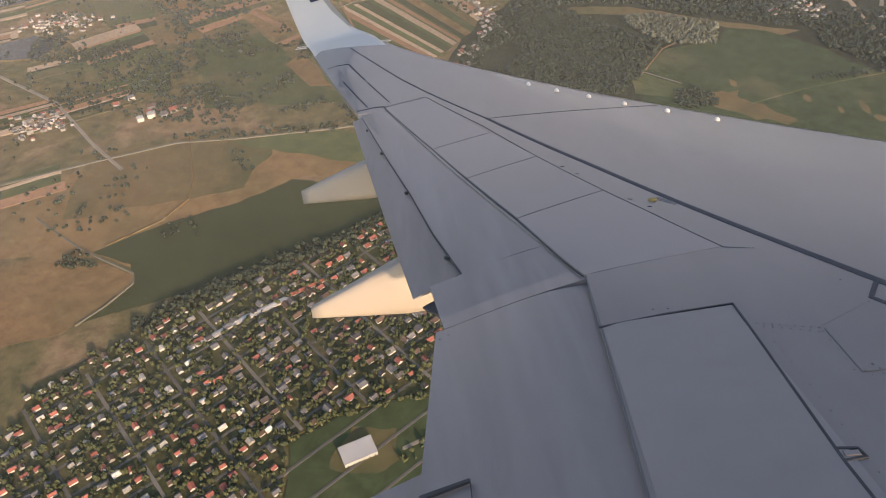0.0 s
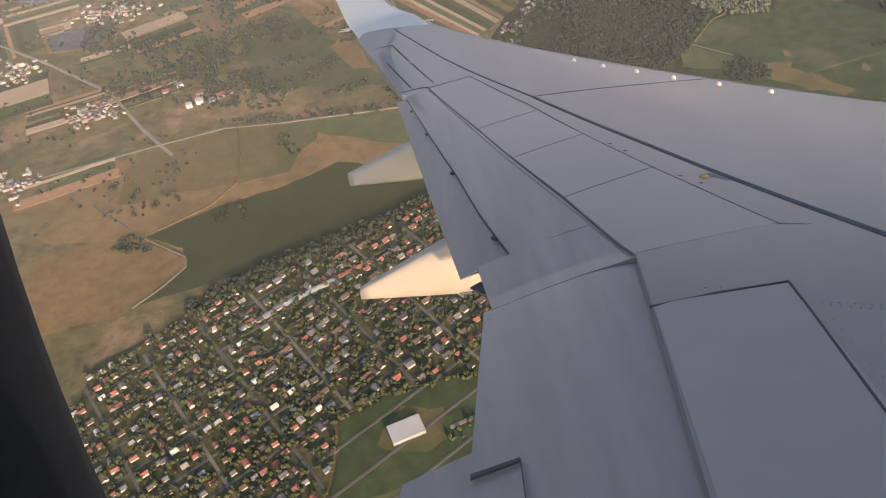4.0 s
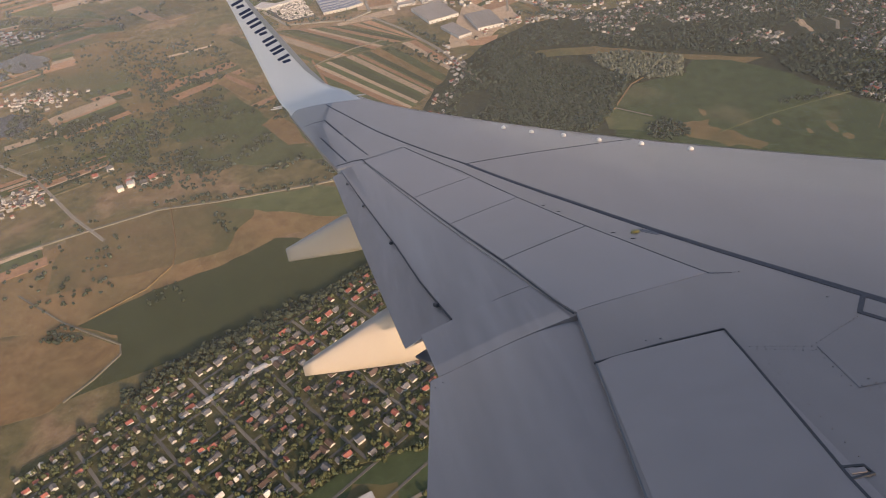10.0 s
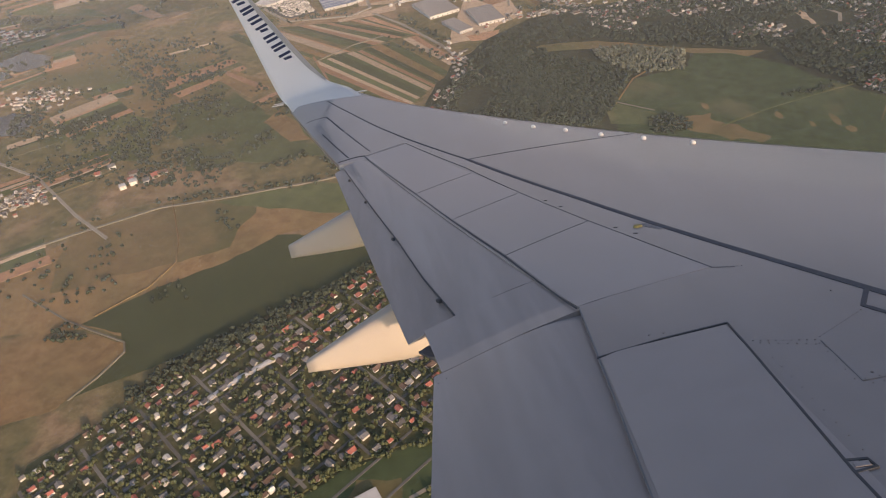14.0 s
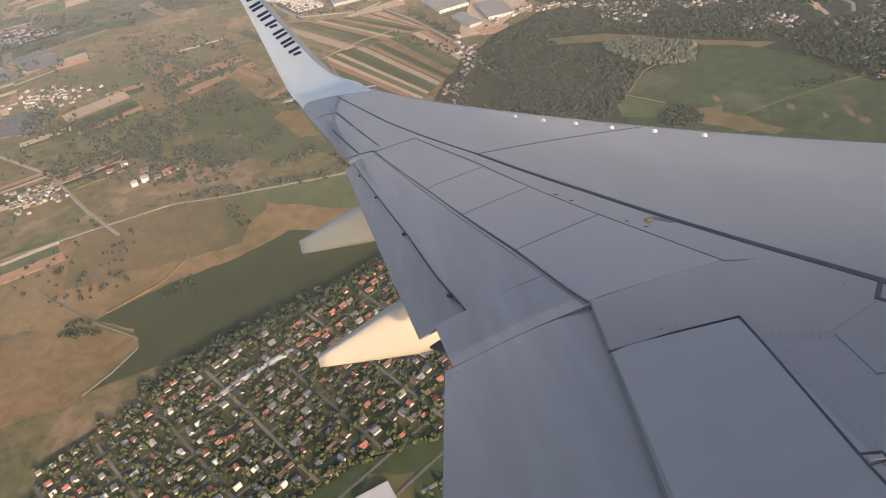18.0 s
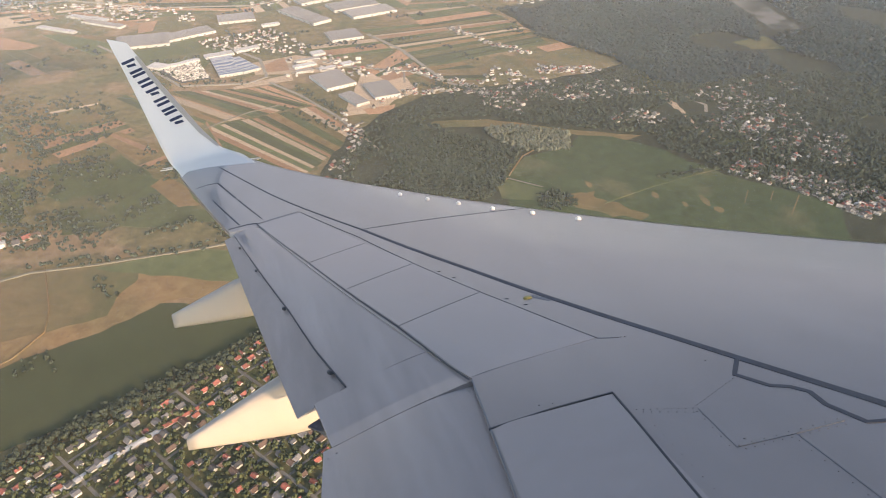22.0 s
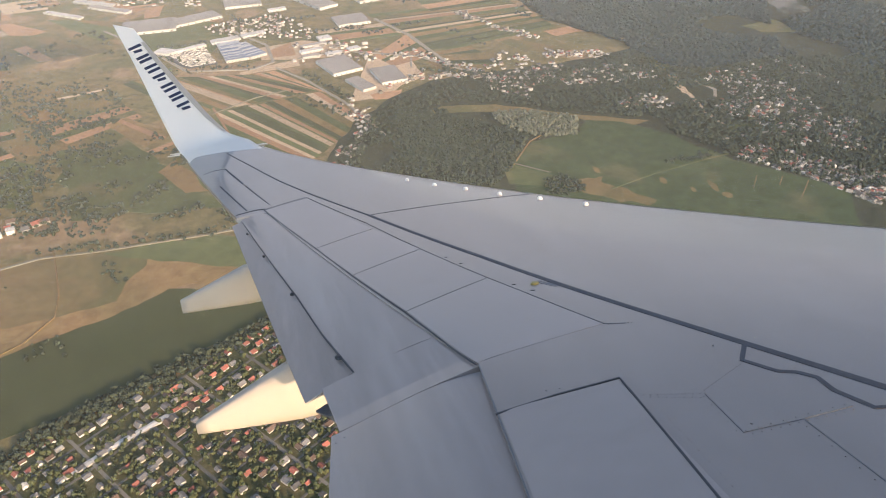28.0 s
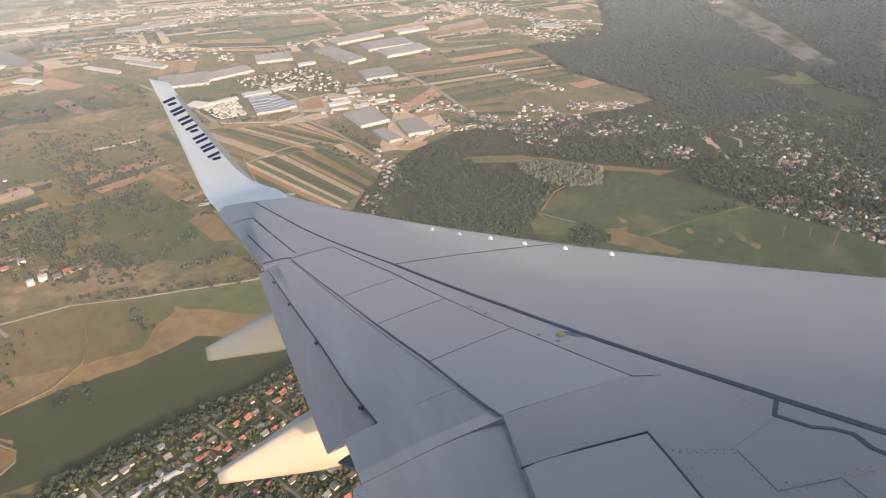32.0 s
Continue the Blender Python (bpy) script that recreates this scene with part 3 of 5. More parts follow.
meadow = mat("meadow", (0.066, 0.078, 0.032), (0.086, 0.089, 0.039), rough=0.95, where="World", scale=0.012, detail=9, vary=0.15, spec=0.1, spots=(0.122, 0.104, 0.052), spot_scale=0.014, grain=0.25, grain_scale=0.06)
olive = mat("olive_meadow", (0.088, 0.082, 0.036), (0.155, 0.104, 0.050), rough=0.95, where="World", scale=0.008, detail=10, width=0.12, spec=0.1, grain=0.25, grain_scale=0.05)
dark_crop = mat("dark_crop", (0.046, 0.052, 0.024), (0.056, 0.058, 0.027), rough=0.95, where="World", scale=0.012, detail=8, vary=0.2, spec=0.1, grain=0.12, grain_scale=0.05)
dry_grass = mat("dry_grass", (0.205, 0.122, 0.058), (0.128, 0.094, 0.044), rough=0.95, where="World", scale=0.010, detail=11, width=0.17, vary=0.15, spec=0.1, grain=0.35, grain_scale=0.08)
tan_soil = mat("tan_soil", (0.370, 0.262, 0.175), (0.300, 0.214, 0.138), rough=0.95, where="World", scale=0.03, detail=8, vary=0.2, spec=0.1, grain=0.25)
brown_soil = mat("brown_soil", (0.310, 0.172, 0.098), (0.240, 0.138, 0.080), rough=0.95, where="World", scale=0.03, detail=8, vary=0.2, spec=0.1, grain=0.25)
road_pale = mat("road_pale", (0.240, 0.200, 0.152), (0.185, 0.158, 0.122), rough=0.9, where="World", scale=0.05, spec=0.1)
road_dull = mat("road_dull", (0.165, 0.140, 0.102), (0.125, 0.110, 0.080), rough=0.9, where="World", scale=0.05, spec=0.1)
asphalt = mat("asphalt", (0.075, 0.070, 0.065), (0.060, 0.058, 0.055), rough=0.9, where="World", scale=0.05, spec=0.1)
water = mat("water", (0.024, 0.032, 0.042), (0.018, 0.024, 0.032), rough=0.22, spec=0.30, where="World", scale=0.02, bump=0.1, bump_scale=0.6)
leaf = mat("leaf", (0.031, 0.038, 0.026), (0.048, 0.055, 0.035), rough=0.9, where="World", scale=0.12, detail=6, island=0.24, spec=0.1)
garden = mat("garden", (0.048, 0.052, 0.021), (0.090, 0.076, 0.038), rough=0.95, where="World", scale=0.05, detail=10, width=0.15, spec=0.1, grain=0.5, grain_scale=0.25)
# leaf colour with the blue of distant haze mixed in
leaf_hazed = mat("leaf_hazed", (0.026, 0.034, 0.031), (0.036, 0.045, 0.039), rough=0.95, where="World", scale=0.008, detail=8, spec=0.1, island=0.2)
wall_white = mat("wall_white", (0.46, 0.41, 0.345), (0.22, 0.20, 0.17), rough=0.85, scale=0.3, vary=0.25, island=0.5, spec=0.2)
wall_dull = mat("wall_dull", (0.48, 0.43, 0.365), (0.30, 0.27, 0.23), rough=0.85, scale=0.3, vary=0.4, island=0.45, spec=0.2)
roof_red = mat("roof_red", (0.300, 0.086, 0.054), (0.200, 0.066, 0.046), rough=0.8, scale=0.6, island=0.3, vary=0.4)
roof_grey = mat("roof_grey", (0.092, 0.085, 0.080), (0.150, 0.138, 0.130), rough=0.9, scale=0.5, island=0.3, vary=0.5, spec=0.15)
roof_brown = mat("roof_brown", (0.125, 0.080, 0.058), (0.090, 0.060, 0.046), rough=0.9, scale=0.5, island=0.3, vary=0.3, spec=0.15)
shed_roof = mat("shed_roof", (0.270, 0.238, 0.212), (0.215, 0.190, 0.170), rough=0.8, scale=0.03, stretch=(1, 0.2, 1), vary=0.15, spec=0.15, grain=0.12, grain_scale=0.2)
shed_white = mat("shed_white", (0.42, 0.39, 0.355), (0.34, 0.315, 0.29), rough=0.75, scale=0.05, vary=0.15, spec=0.15)
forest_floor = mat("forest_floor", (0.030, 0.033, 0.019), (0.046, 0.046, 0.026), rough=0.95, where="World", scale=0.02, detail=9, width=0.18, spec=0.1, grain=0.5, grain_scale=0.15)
clearing = mat("clearing", (0.042, 0.056, 0.024), (0.056, 0.068, 0.030), rough=0.95, where="World", scale=0.010, detail=10, width=0.16, spec=0.1, spots=(0.080, 0.080, 0.038), spot_scale=0.014, grain=0.28, grain_scale=0.08)
pale_ground = mat("pale_ground", (0.118, 0.108, 0.096), (0.050, 0.050, 0.038), rough=0.95, where="World", scale=0.018, detail=10, width=0.08, spec=0.1, grain=0.4)
leaf_pale = mat("leaf_pale", (0.085, 0.092, 0.062), (0.130, 0.130, 0.092), rough=0.9, where="World", scale=0.12, detail=6, island=0.3, spec=0.1)
leaf_garden = mat("leaf_garden", (0.042, 0.051, 0.024), (0.080, 0.082, 0.038), rough=0.9, where="World", scale=0.10, detail=6, island=0.32, spec=0.1)
street_grey = mat("street_grey", (0.115, 0.104, 0.088), (0.085, 0.078, 0.068), rough=0.9, where="World", scale=0.05, spec=0.1)
street_pale = mat("street_pale", (0.170, 0.150, 0.122), (0.130, 0.116, 0.098), rough=0.9, where="World", scale=0.05, spec=0.1)
shed_wall = mat("shed_wall", (0.44, 0.41, 0.37), (0.36, 0.335, 0.30), rough=0.75, scale=0.05, vary=0.15, spec=0.15)
shed_blue = mat("shed_blue", (0.36, 0.345, 0.33), (0.13, 0.15, 0.21), rough=0.7, scale=0.22, stretch=(0.02, 1, 1), detail=1, width=0.03, spec=0.2)
glass_dark = mat("glass_dark", (0.030, 0.035, 0.040), rough=0.2, scale=1)
LEVEL = iter(range(4000))


def flat(name, corners, material, label="", parent=None, n=6, wobble=2.0, low=0.3):
    """A piece of land with a slightly uneven border, a few millimetres over the one before."""
    ring, z = [], GROUND + low + 0.0025 * next(LEVEL)
    for (xa, ya), (xb, yb) in zip(corners, corners[1:] + corners[:1]):
        k = max(2, min(4 * n, int(math.hypot(xb - xa, yb - ya) / 9))) if wobble > 1.5 else n
        for i in range(k):
            x, y = xa + (xb - xa) * i / k, ya + (yb - ya) * i / k
            w = 1.6 * wobble * math.sin(math.pi * i / k) ** 0.5
            ring.append((x + w * noise.noise(Vector((x * 0.02, y * 0.02, 3.3))) + rng.uniform(-0.4, 0.4), y + w * noise.noise(Vector((x * 0.02, y * 0.02, 8.8))) + rng.uniform(-0.4, 0.4), z))
    foot = [(x, y, GROUND - 0.3) for x, y, _ in ring]
    k = len(ring)
    faces = [tuple(range(k))] + [(i, k + i, k + (i + 1) % k, (i + 1) % k) for i in range(k)]
    return part_mesh(name, mesh_of(name, ring + foot, faces, material), parent or ground, label)


def lane(name, pts, width, material, label="narrow pale country road"):
    """A road or path, slightly raised over the fields."""
    verts, faces = [], []
    for i, (x, y) in enumerate(pts):
        xa, ya = pts[max(0, i - 1)]
        xb, yb = pts[min(len(pts) - 1, i + 1)]
        d = math.hypot(xb - xa, yb - ya)
        nx, ny = -(yb - ya) / d * width / 2, (xb - xa) / d * width / 2
        z = GROUND + 1.7 + 0.0004 * next(LEVEL)
        verts += [(x + nx, y + ny, z), (x - nx, y - ny, z), (x + nx * 1.3, y + ny * 1.3, GROUND - 0.2), (x - nx * 1.3, y - ny * 1.3, GROUND - 0.2)]
    for i in range(len(pts) - 1):
        a, b = 4 * i, 4 * i + 4
        faces += [(a, a + 1, b + 1, b), (a, b, b + 2, a + 2), (a + 1, a + 3, b + 3, b + 1)]
    return tagged(new(name, mesh_of(name, verts, faces, material)), label, "road", kind="structure")


def within(x, y, poly):
    hit = False
    for (xa, ya), (xb, yb) in zip(poly, poly[1:] + poly[:1]):
        if (ya > y) != (yb > y) and x < xa + (xb - xa) * (y - ya) / (yb - ya):
            hit = not hit
    return hit


def scatter(poly, n, gaps=None, size=0.006, edge=0.0):
    """n random places inside an outline; gaps: leave out where a slow noise lies below this."""
    xs, ys = [q[0] for q in poly], [q[1] for q in poly]
    out, tries = [], 0
    while len(out) < n and tries < n * 40:
        tries += 1
        x, y = rng.uniform(min(xs) - edge, max(xs) + edge), rng.uniform(min(ys) - edge, max(ys) + edge)
        w = edge * noise.noise(Vector((x * 0.02, y * 0.02, 1.7)))
        if within(x + w, y + w, poly) and (gaps is None or noise.noise(Vector((x * size, y * size, 0.7))) > gaps):
            out.append((x, y))
    return out


# one sheet of ground to the horizon
SIDE = 42000.0
ground = new("ground", mesh_of("ground", [(-SIDE, -SIDE, GROUND), (SIDE, -SIDE, GROUND), (SIDE, SIDE, GROUND), (-SIDE, SIDE, GROUND)], [(0, 1, 2, 3)], grass))
tagged(ground, "flat green and brown plain of fields and meadows", "ground", kind="structure")

# meadows and large fields
flat("field", [(-589, 953), (-434, 988), (-241, 1013), (-63, 1038), (-151, 899), (-281, 888), (-377, 725), (-458, 704), (-519, 726), (-680, 729), (-825, 818)], dry_grass, "wide dry orange-brown meadow", wobble=9)
flat("field", [(-638, 977), (-476, 1008), (-313, 1023), (-352, 871), (-430, 848), (-609, 810)], olive, "brown meadow beside the country road", wobble=9)
flat("field", [(-400, 999), (-231, 1023), (-71, 988), (-158, 920), (-275, 956)], meadow, "green meadow beside the country road", wobble=7)
DARK = [(-535, 735), (-448, 793), (-364, 830), (-319, 856), (-281, 888), (-236, 877), (-176, 845), (-72, 847), (-19, 823), (-11, 714), (-46, 744), (-111, 815), (-180, 768), (-269, 714), (-367, 657), (-505, 599), (-490, 626), (-456, 675), (-472, 709)]
flat("field", DARK, dark_crop, "large smooth dark green crop field", wobble=4)
flat("field", [(-461, 689), (-455, 670), (-484, 628), (-515, 587), (-617, 553), (-724, 677), (-608, 730), (-517, 714)], dry_grass, "rough orange-brown fallow field", wobble=5)
flat("field", [(-945, 1625), (-708, 1414), (-535, 1357), (-423, 1439), (-541, 1651), (-774, 1793), (-982, 1842)], olive, "rough meadow with bushes", wobble=14)
flat("field", [(-726, 1602), (-660, 1608), (-510, 1455), (-522, 1440), (-605, 1486)], dry_grass, "dry brown patch of meadow", wobble=12)
flat("field", [(-571, 1385), (-437, 1411), (-359, 1293), (-171, 1169), (-119, 1119), (-304, 1109), (-474, 1109)], meadow, "green meadow with scattered bushes", wobble=12)
flat("field", [(-357, 1257), (-329, 1304), (-253, 1169), (-294, 1169)], dry_grass, "dry brown patch of meadow", wobble=8)
flat("field", [(-819, 1334), (-745, 1415), (-593, 1332), (-556, 1169), (-673, 1170)], meadow, "green meadow with scattered bushes", wobble=12)
flat("field", [(-644, 1664), (-559, 1696), (-547, 1703), (-544, 1692), (-636, 1653)], tan_soil, "long pale dry strip", wobble=1)
flat("field", [(-853, 2032), (-796, 2087), (-654, 1945), (-755, 1920)], brown_soil, "bare orange-brown field", wobble=2)
flat("field", [(-964, 2256), (-935, 2273), (-805, 2171), (-834, 2144), (-899, 2152)], brown_soil, "bare orange-brown field", wobble=2)
flat("field", [(-1088, 2256), (-1001, 2276), (-904, 2164), (-951, 2116)], tan_soil, "pale bare building site", wobble=2)
flat("field", [(-1207, 2184), (-1095, 2244), (-1073, 2219), (-1173, 2148)], tan_soil, "dry tan strip of land", wobble=2)
flat("field", [(-1123, 2414), (-1063, 2431), (-983, 2339), (-1080, 2364)], tan_soil, "sandy shore beside the lake", wobble=3)
flat("field", [(-1053, 2473), (-989, 2483), (-922, 2395), (-979, 2372)], tan_soil, "sandy shore beside the lake", wobble=3)
flat("field", [(-1007, 2574), (-949, 2555), (-827, 2445), (-880, 2434)], brown_soil, "bare orange-brown field", wobble=2)
flat("field", [(-806, 2494), (-781, 2507), (-563, 2335), (-582, 2304)], brown_soil, "long bare orange-brown field", wobble=2)
flat("field", [(-563, 2335), (-515, 2358), (-512, 2250), (-552, 2234)], brown_soil, "bare orange-brown field", wobble=2)
flat("field", [(-1664, 3073), (-1402, 3081), (-1370, 2918), (-1499, 2900)], tan_soil, "dry tan field", wobble=3)
flat("field", [(-641, 2135), (-444, 2229), (-280, 2107), (-326, 1886), (-442, 1868)], meadow, "grass land round the halls", wobble=3)
flat("field", [(-381, 2111), (-164, 2214), (-74, 2045), (-42, 1899), (-296, 2029)], garden, "dark gardens between small houses", wobble=4)
flat("field", [(-440, 1913), (-351, 1957), (-300, 1812), (-368, 1793), (-432, 1859)], asphalt, "car park of the market halls", wobble=1)
flat("field", [(-216, 1905), (-93, 1947), (18, 1896), (34, 1801), (-103, 1805), (-192, 1817)], tan_soil, "pale paved yards between halls", wobble=2)
flat("field", [(-177, 1881), (-123, 1939), (-107, 1835), (-165, 1828)], brown_soil, "bare brown field between halls", wobble=1)
flat("field", [(-157, 1782), (-103, 1805), (-96, 1760), (-237, 1725), (-241, 1741)], tan_soil, "pale bare strip of soil", wobble=1)
flat("field", [(72, 1767), (169, 1784), (198, 1633), (135, 1583), (100, 1520), (14, 1515)], tan_soil, "pale bare ground beside the halls", wobble=4)
flat("field", [(61, 1546), (136, 1560), (125, 1513), (70, 1514)], brown_soil, "bare orange-brown field", wobble=2)
flat("field", [(423, 1830), (453, 1846), (559, 1760), (521, 1730), (469, 1747)], olive, "dull yellow-green field", wobble=3)
flat("field", [(409, 1617), (505, 1625), (526, 1601), (436, 1577)], meadow, "green field before the trees", wobble=3)
flat("field", [(558, 1885), (665, 1917), (678, 1872), (580, 1841)], brown_soil, "bare orange-brown field at the forest", wobble=3)

# narrow strip fields, side by side
TONES = [dark_crop, meadow, meadow, brown_soil, tan_soil, dark_crop, brown_soil, grass]


def block(a0, a1, b0, b1, n, mats, gap=1.5):
    """Strips from the edge a0-a1 to the edge b0-b1."""
    a0, a1, b0, b1 = (Vector(q) for q in (a0, a1, b0, b1))
    cuts = [0]
    for _ in range(n):
        cuts.append(cuts[-1] + rng.choice((0.35, 0.7, 1.0, 1.5)))
    last = None
    for i in range(n):
        s0, s1 = cuts[i] / cuts[-1], cuts[i + 1] / cuts[-1] - 0.02 / n
        m = rng.choice([q for q in mats if q is not last])
        last = m
        e0, e1 = rng.uniform(0, 0.03), rng.uniform(0.97, 1.0)
        p00, p01, p10, p11 = a0.lerp(a1, s0), a0.lerp(a1, s1), b0.lerp(b1, s0), b0.lerp(b1, s1)
        flat("field", [tuple(p00.lerp(p10, e0)), tuple(p01.lerp(p11, e0)), tuple(p01.lerp(p11, e1)), tuple(p00.lerp(p10, e1))], m, n=4, wobble=0.7)


STRIPED = [brown_soil, meadow, dark_crop, tan_soil, meadow, olive, dark_crop, brown_soil, meadow, dry_grass, meadow]
block((-479, 1752), (-223, 1725), (-255, 1520), (-52, 1594), 14, STRIPED)
block((-326, 1503), (-51, 1587), (-86, 1228), (44, 1404), 17, STRIPED)
block((-513, 1725), (-476, 1752), (-338, 1522), (-264, 1520), 4, [meadow, dark_crop, dry_grass])
block((-236, 1717), (-136, 1746), (-52, 1594), (14, 1515), 9, STRIPED)
block((88, 2133), (239, 1782), (534, 2196), (607, 1920), 17, STRIPED)
block((245, 2283), (276, 2124), (473, 2334), (526, 2196), 4, STRIPED)
block((168, 1826), (237, 1667), (312, 1864), (397, 1700), 5, [meadow, dark_crop, dry_grass])
block((263, 1667), (238, 1762), (403, 1628), (403, 1757), 4, [meadow, dark_crop, olive])
block((-55, 2018), (-27, 1898), (132, 2046), (173, 1936), 4, STRIPED)
block((84, 1787), (130, 1707), (188, 1936), (238, 1762), 3, [meadow, brown_soil])
block((-65, 2619), (-32, 2466), (273, 2831), (465, 2645), 4, [meadow, tan_soil, dark_crop, brown_soil])
block((288, 2594), (229, 2436), (458, 2678), (455, 2521), 3, [brown_soil, tan_soil])
block((284, 2432), (246, 2315), (464, 2421), (454, 2315), 3, [brown_soil, meadow, tan_soil])
block((-406, 2726), (-296, 2469), (-118, 2747), (-63, 2603), 4, [meadow, dark_crop, tan_soil])
block((-596, 2657), (-589, 2487), (-347, 2639), (-267, 2411), 4, [meadow, dark_crop, grass, brown_soil])
block((-777, 2130), (-891, 2135), (-582, 1966), (-699, 1900), 3, [grass, meadow, olive])
block((-1373, 2341), (-1163, 1989), (-1010, 2113), (-810, 1904), 4, [meadow, olive, grass])
block((-1100, 1938), (-1077, 1846), (-877, 1978), (-769, 1814), 4, [dry_grass, meadow, olive])
block((-678, 2241), (-837, 2280), (-530, 2221), (-626, 2043), 3, [meadow, olive, grass])
block((-638, 1502), (-559, 1412), (-480, 1597), (-428, 1523), 4, [dry_grass, meadow, brown_soil])
block((-499, 1491), (-468, 1526), (-398, 1369), (-349, 1419), 3, [brown_soil, dry_grass])
block((-393, 1347), (-340, 1344), (-350, 1385), (-317, 1385), 2, [brown_soil, dry_grass])
block((-286, 1552), (-313, 1473), (-170, 1203), (-205, 1172), 4, [brown_soil, meadow, dry_grass])
for _ in range(16):
    y = rng.uniform(1.6, 4.2) * 650
    x, a = -y * rng.uniform(0.48, 0.95), rng.choice((0.4, 0.5, -1.1)) + rng.uniform(-0.1, 0.1)
    L, W = y * rng.uniform(0.06, 0.12), y * rng.uniform(0.04, 0.10)
    c_, s_ = math.cos(a), math.sin(a)
    block((x, y), (x - s_ * W, y + c_ * W), (x + c_ * L, y + s_ * L), (x + c_ * L - s_ * W, y + s_ * L + c_ * W), rng.randint(3, 6), TONES)


def far_strips(name, count, label):
    """Far narrow fields, too many to tell apart, each a little above the last."""
    verts, faces, tones = [], [], []
    mats = [tan_soil, dry_grass, meadow, dark_crop, brown_soil]
    k = 0
    while k < count:
        y = 2350 * 1.75 ** rng.random()
        x = rng.uniform(-0.85, 0.30) * y
        turn = rng.choice((0.15, 0.2, 0.25, -1.2)) + rng.uniform(-0.08, 0.08)
        c_, s_ = math.cos(turn), math.sin(turn)
        length, at = y * rng.uniform(0.03, 0.08), 0.0
        for _ in range(rng.randint(2, 7)):
            w = y * rng.uniform(0.004, 0.014)
            z = GROUND + 0.02 + 0.0002 * k
            for px, py in ((0, at), (length, at), (length, at + w * 0.94), (0, at + w * 0.94)):
                verts.append((x + px * c_ - py * s_, y + px * s_ + py * c_, z))
            faces.append((4 * k, 4 * k + 1, 4 * k + 2, 4 * k + 3))
            tones.append(rng.choice((0, 0, 1, 2, 2, 2, 3, 3, 4)))
            at += w
            k += 1
    me = mesh_of(name, verts, faces, mats[0])
    for m_ in mats[1:]:
        me.materials.append(m_)
    me.polygons.foreach_set("material_index", tones)
    tagged(new(name, me), label, "fields", kind="stuff")


far_strips("far_fields", 1700, "mosaic of narrow tan and green far fields")


# the open country farther round: villages, strips and a pale road
OUTER = [(-1150, 2239), (-720, 1211), (-600, 860), (-760, 690), (-1050, 1150), (-1300, 1625), (-1500, 2239)]
for x, y in scatter(OUTER, 16):
    a = rng.choice((0.45, 0.55, -1.05)) + rng.uniform(-0.1, 0.1)
    L, W = rng.uniform(90, 220), rng.uniform(60, 150)
    c_, s_ = math.cos(a), math.sin(a)
    block((x, y), (x - s_ * W, y + c_ * W), (x + c_ * L, y + s_ * L), (x + c_ * L - s_ * W, y + s_ * L + c_ * W), rng.randint(4, 8), TONES)


# ponds and lakes
def lake(pts, label):
    mid = sum((Vector(q) for q in pts), Vector((0, 0))) / len(pts)
    flat("bank", [tuple(mid + (Vector(q) - mid) * 1.08) for q in pts], dry_grass, "pale dry bank round the water", wobble=3)
    ring = []
    for (xa, ya), (xb, yb) in zip(pts, pts[1:] + pts[:1]):
        for i in range(6):
            f_, w = i / 6, 4 if i else 0
            ring.append((xa + (xb - xa) * f_ + rng.uniform(-w, w), ya + (yb - ya) * f_ + rng.uniform(-w, w), GROUND + 1.6))
    tagged(new("water", mesh_of("water", ring, [tuple(range(len(ring)))], water)), label, "lake", kind="structure")


lake([(-1273, 2561), (-1262, 2655), (-1192, 2618), (-1033, 2429), (-1127, 2421), (-1205, 2468)], "blue-grey lake beside white buildings")
lake([(-1097, 1730), (-1046, 1793), (-956, 1738), (-941, 1691), (-1011, 1662)], "dark reservoir between meadows")
lake([(-880, 1330), (-840, 1400), (-930, 1440), (-1000, 1390), (-960, 1330)], "pale pond between fields and trees")
lake([(-1288, 1767), (-1101, 1714), (-1009, 1637), (-1122, 1576), (-1305, 1670)], "long dark reservoir between green meadows")

# roads
lane("road", [(-784, 885), (-633, 949), (-591, 965), (-492, 1002), (-392, 1007), (-230, 1026), (-66, 1055), (66, 1038)], 4.0, road_dull)
lane("road", [(-1300, 1500), (-960, 1290), (-760, 1150), (-640, 1010), (-560, 930)], 5, road_pale)
lane("road", [(-650, 814), (-560, 746), (-518, 721), (-461, 689), (-455, 670), (-478, 630), (-505, 597)], 2.2, road_dull, label="pale dirt track round the fallow field")
lane("road", [(-477, 1019), (-439, 904), (-430, 848), (-457, 798), (-521, 747)], 1.6, dry_grass, label="faint track over the dry meadow")
lane("road", [(-641, 2135), (-542, 2014), (-449, 1891), (-370, 1773), (-209, 1756), (-162, 1795), (-185, 1927), (-299, 2081)], 7, road_pale, label="pale road past the halls")
lane("road", [(-154, 1754), (-81, 1658), (2, 1515), (50, 1404), (79, 1325)], 6, road_pale)
lane("road", [(-126, 1606), (-197, 1574), (-264, 1520), (-282, 1502)], 2.6, road_dull, label="dull farm track across the strips")
lane("road", [(-103, 1805), (8, 1844), (197, 1763), (302, 1641), (386, 1578)], 7, road_pale)
lane("road", [(173, 1687), (180, 1764), (175, 1805)], 4, road_pale, label="pale farm track")
lane("road", [(114, 2089), (196, 1926), (239, 1782), (271, 1685)], 9, road_pale, label="broad pale road between fields")
lane("road", [(-650, 3026), (-362, 2951), (82, 2884), (397, 2803), (604, 2667), (834, 2481)], 12, road_pale, label="pale main road to the far town")
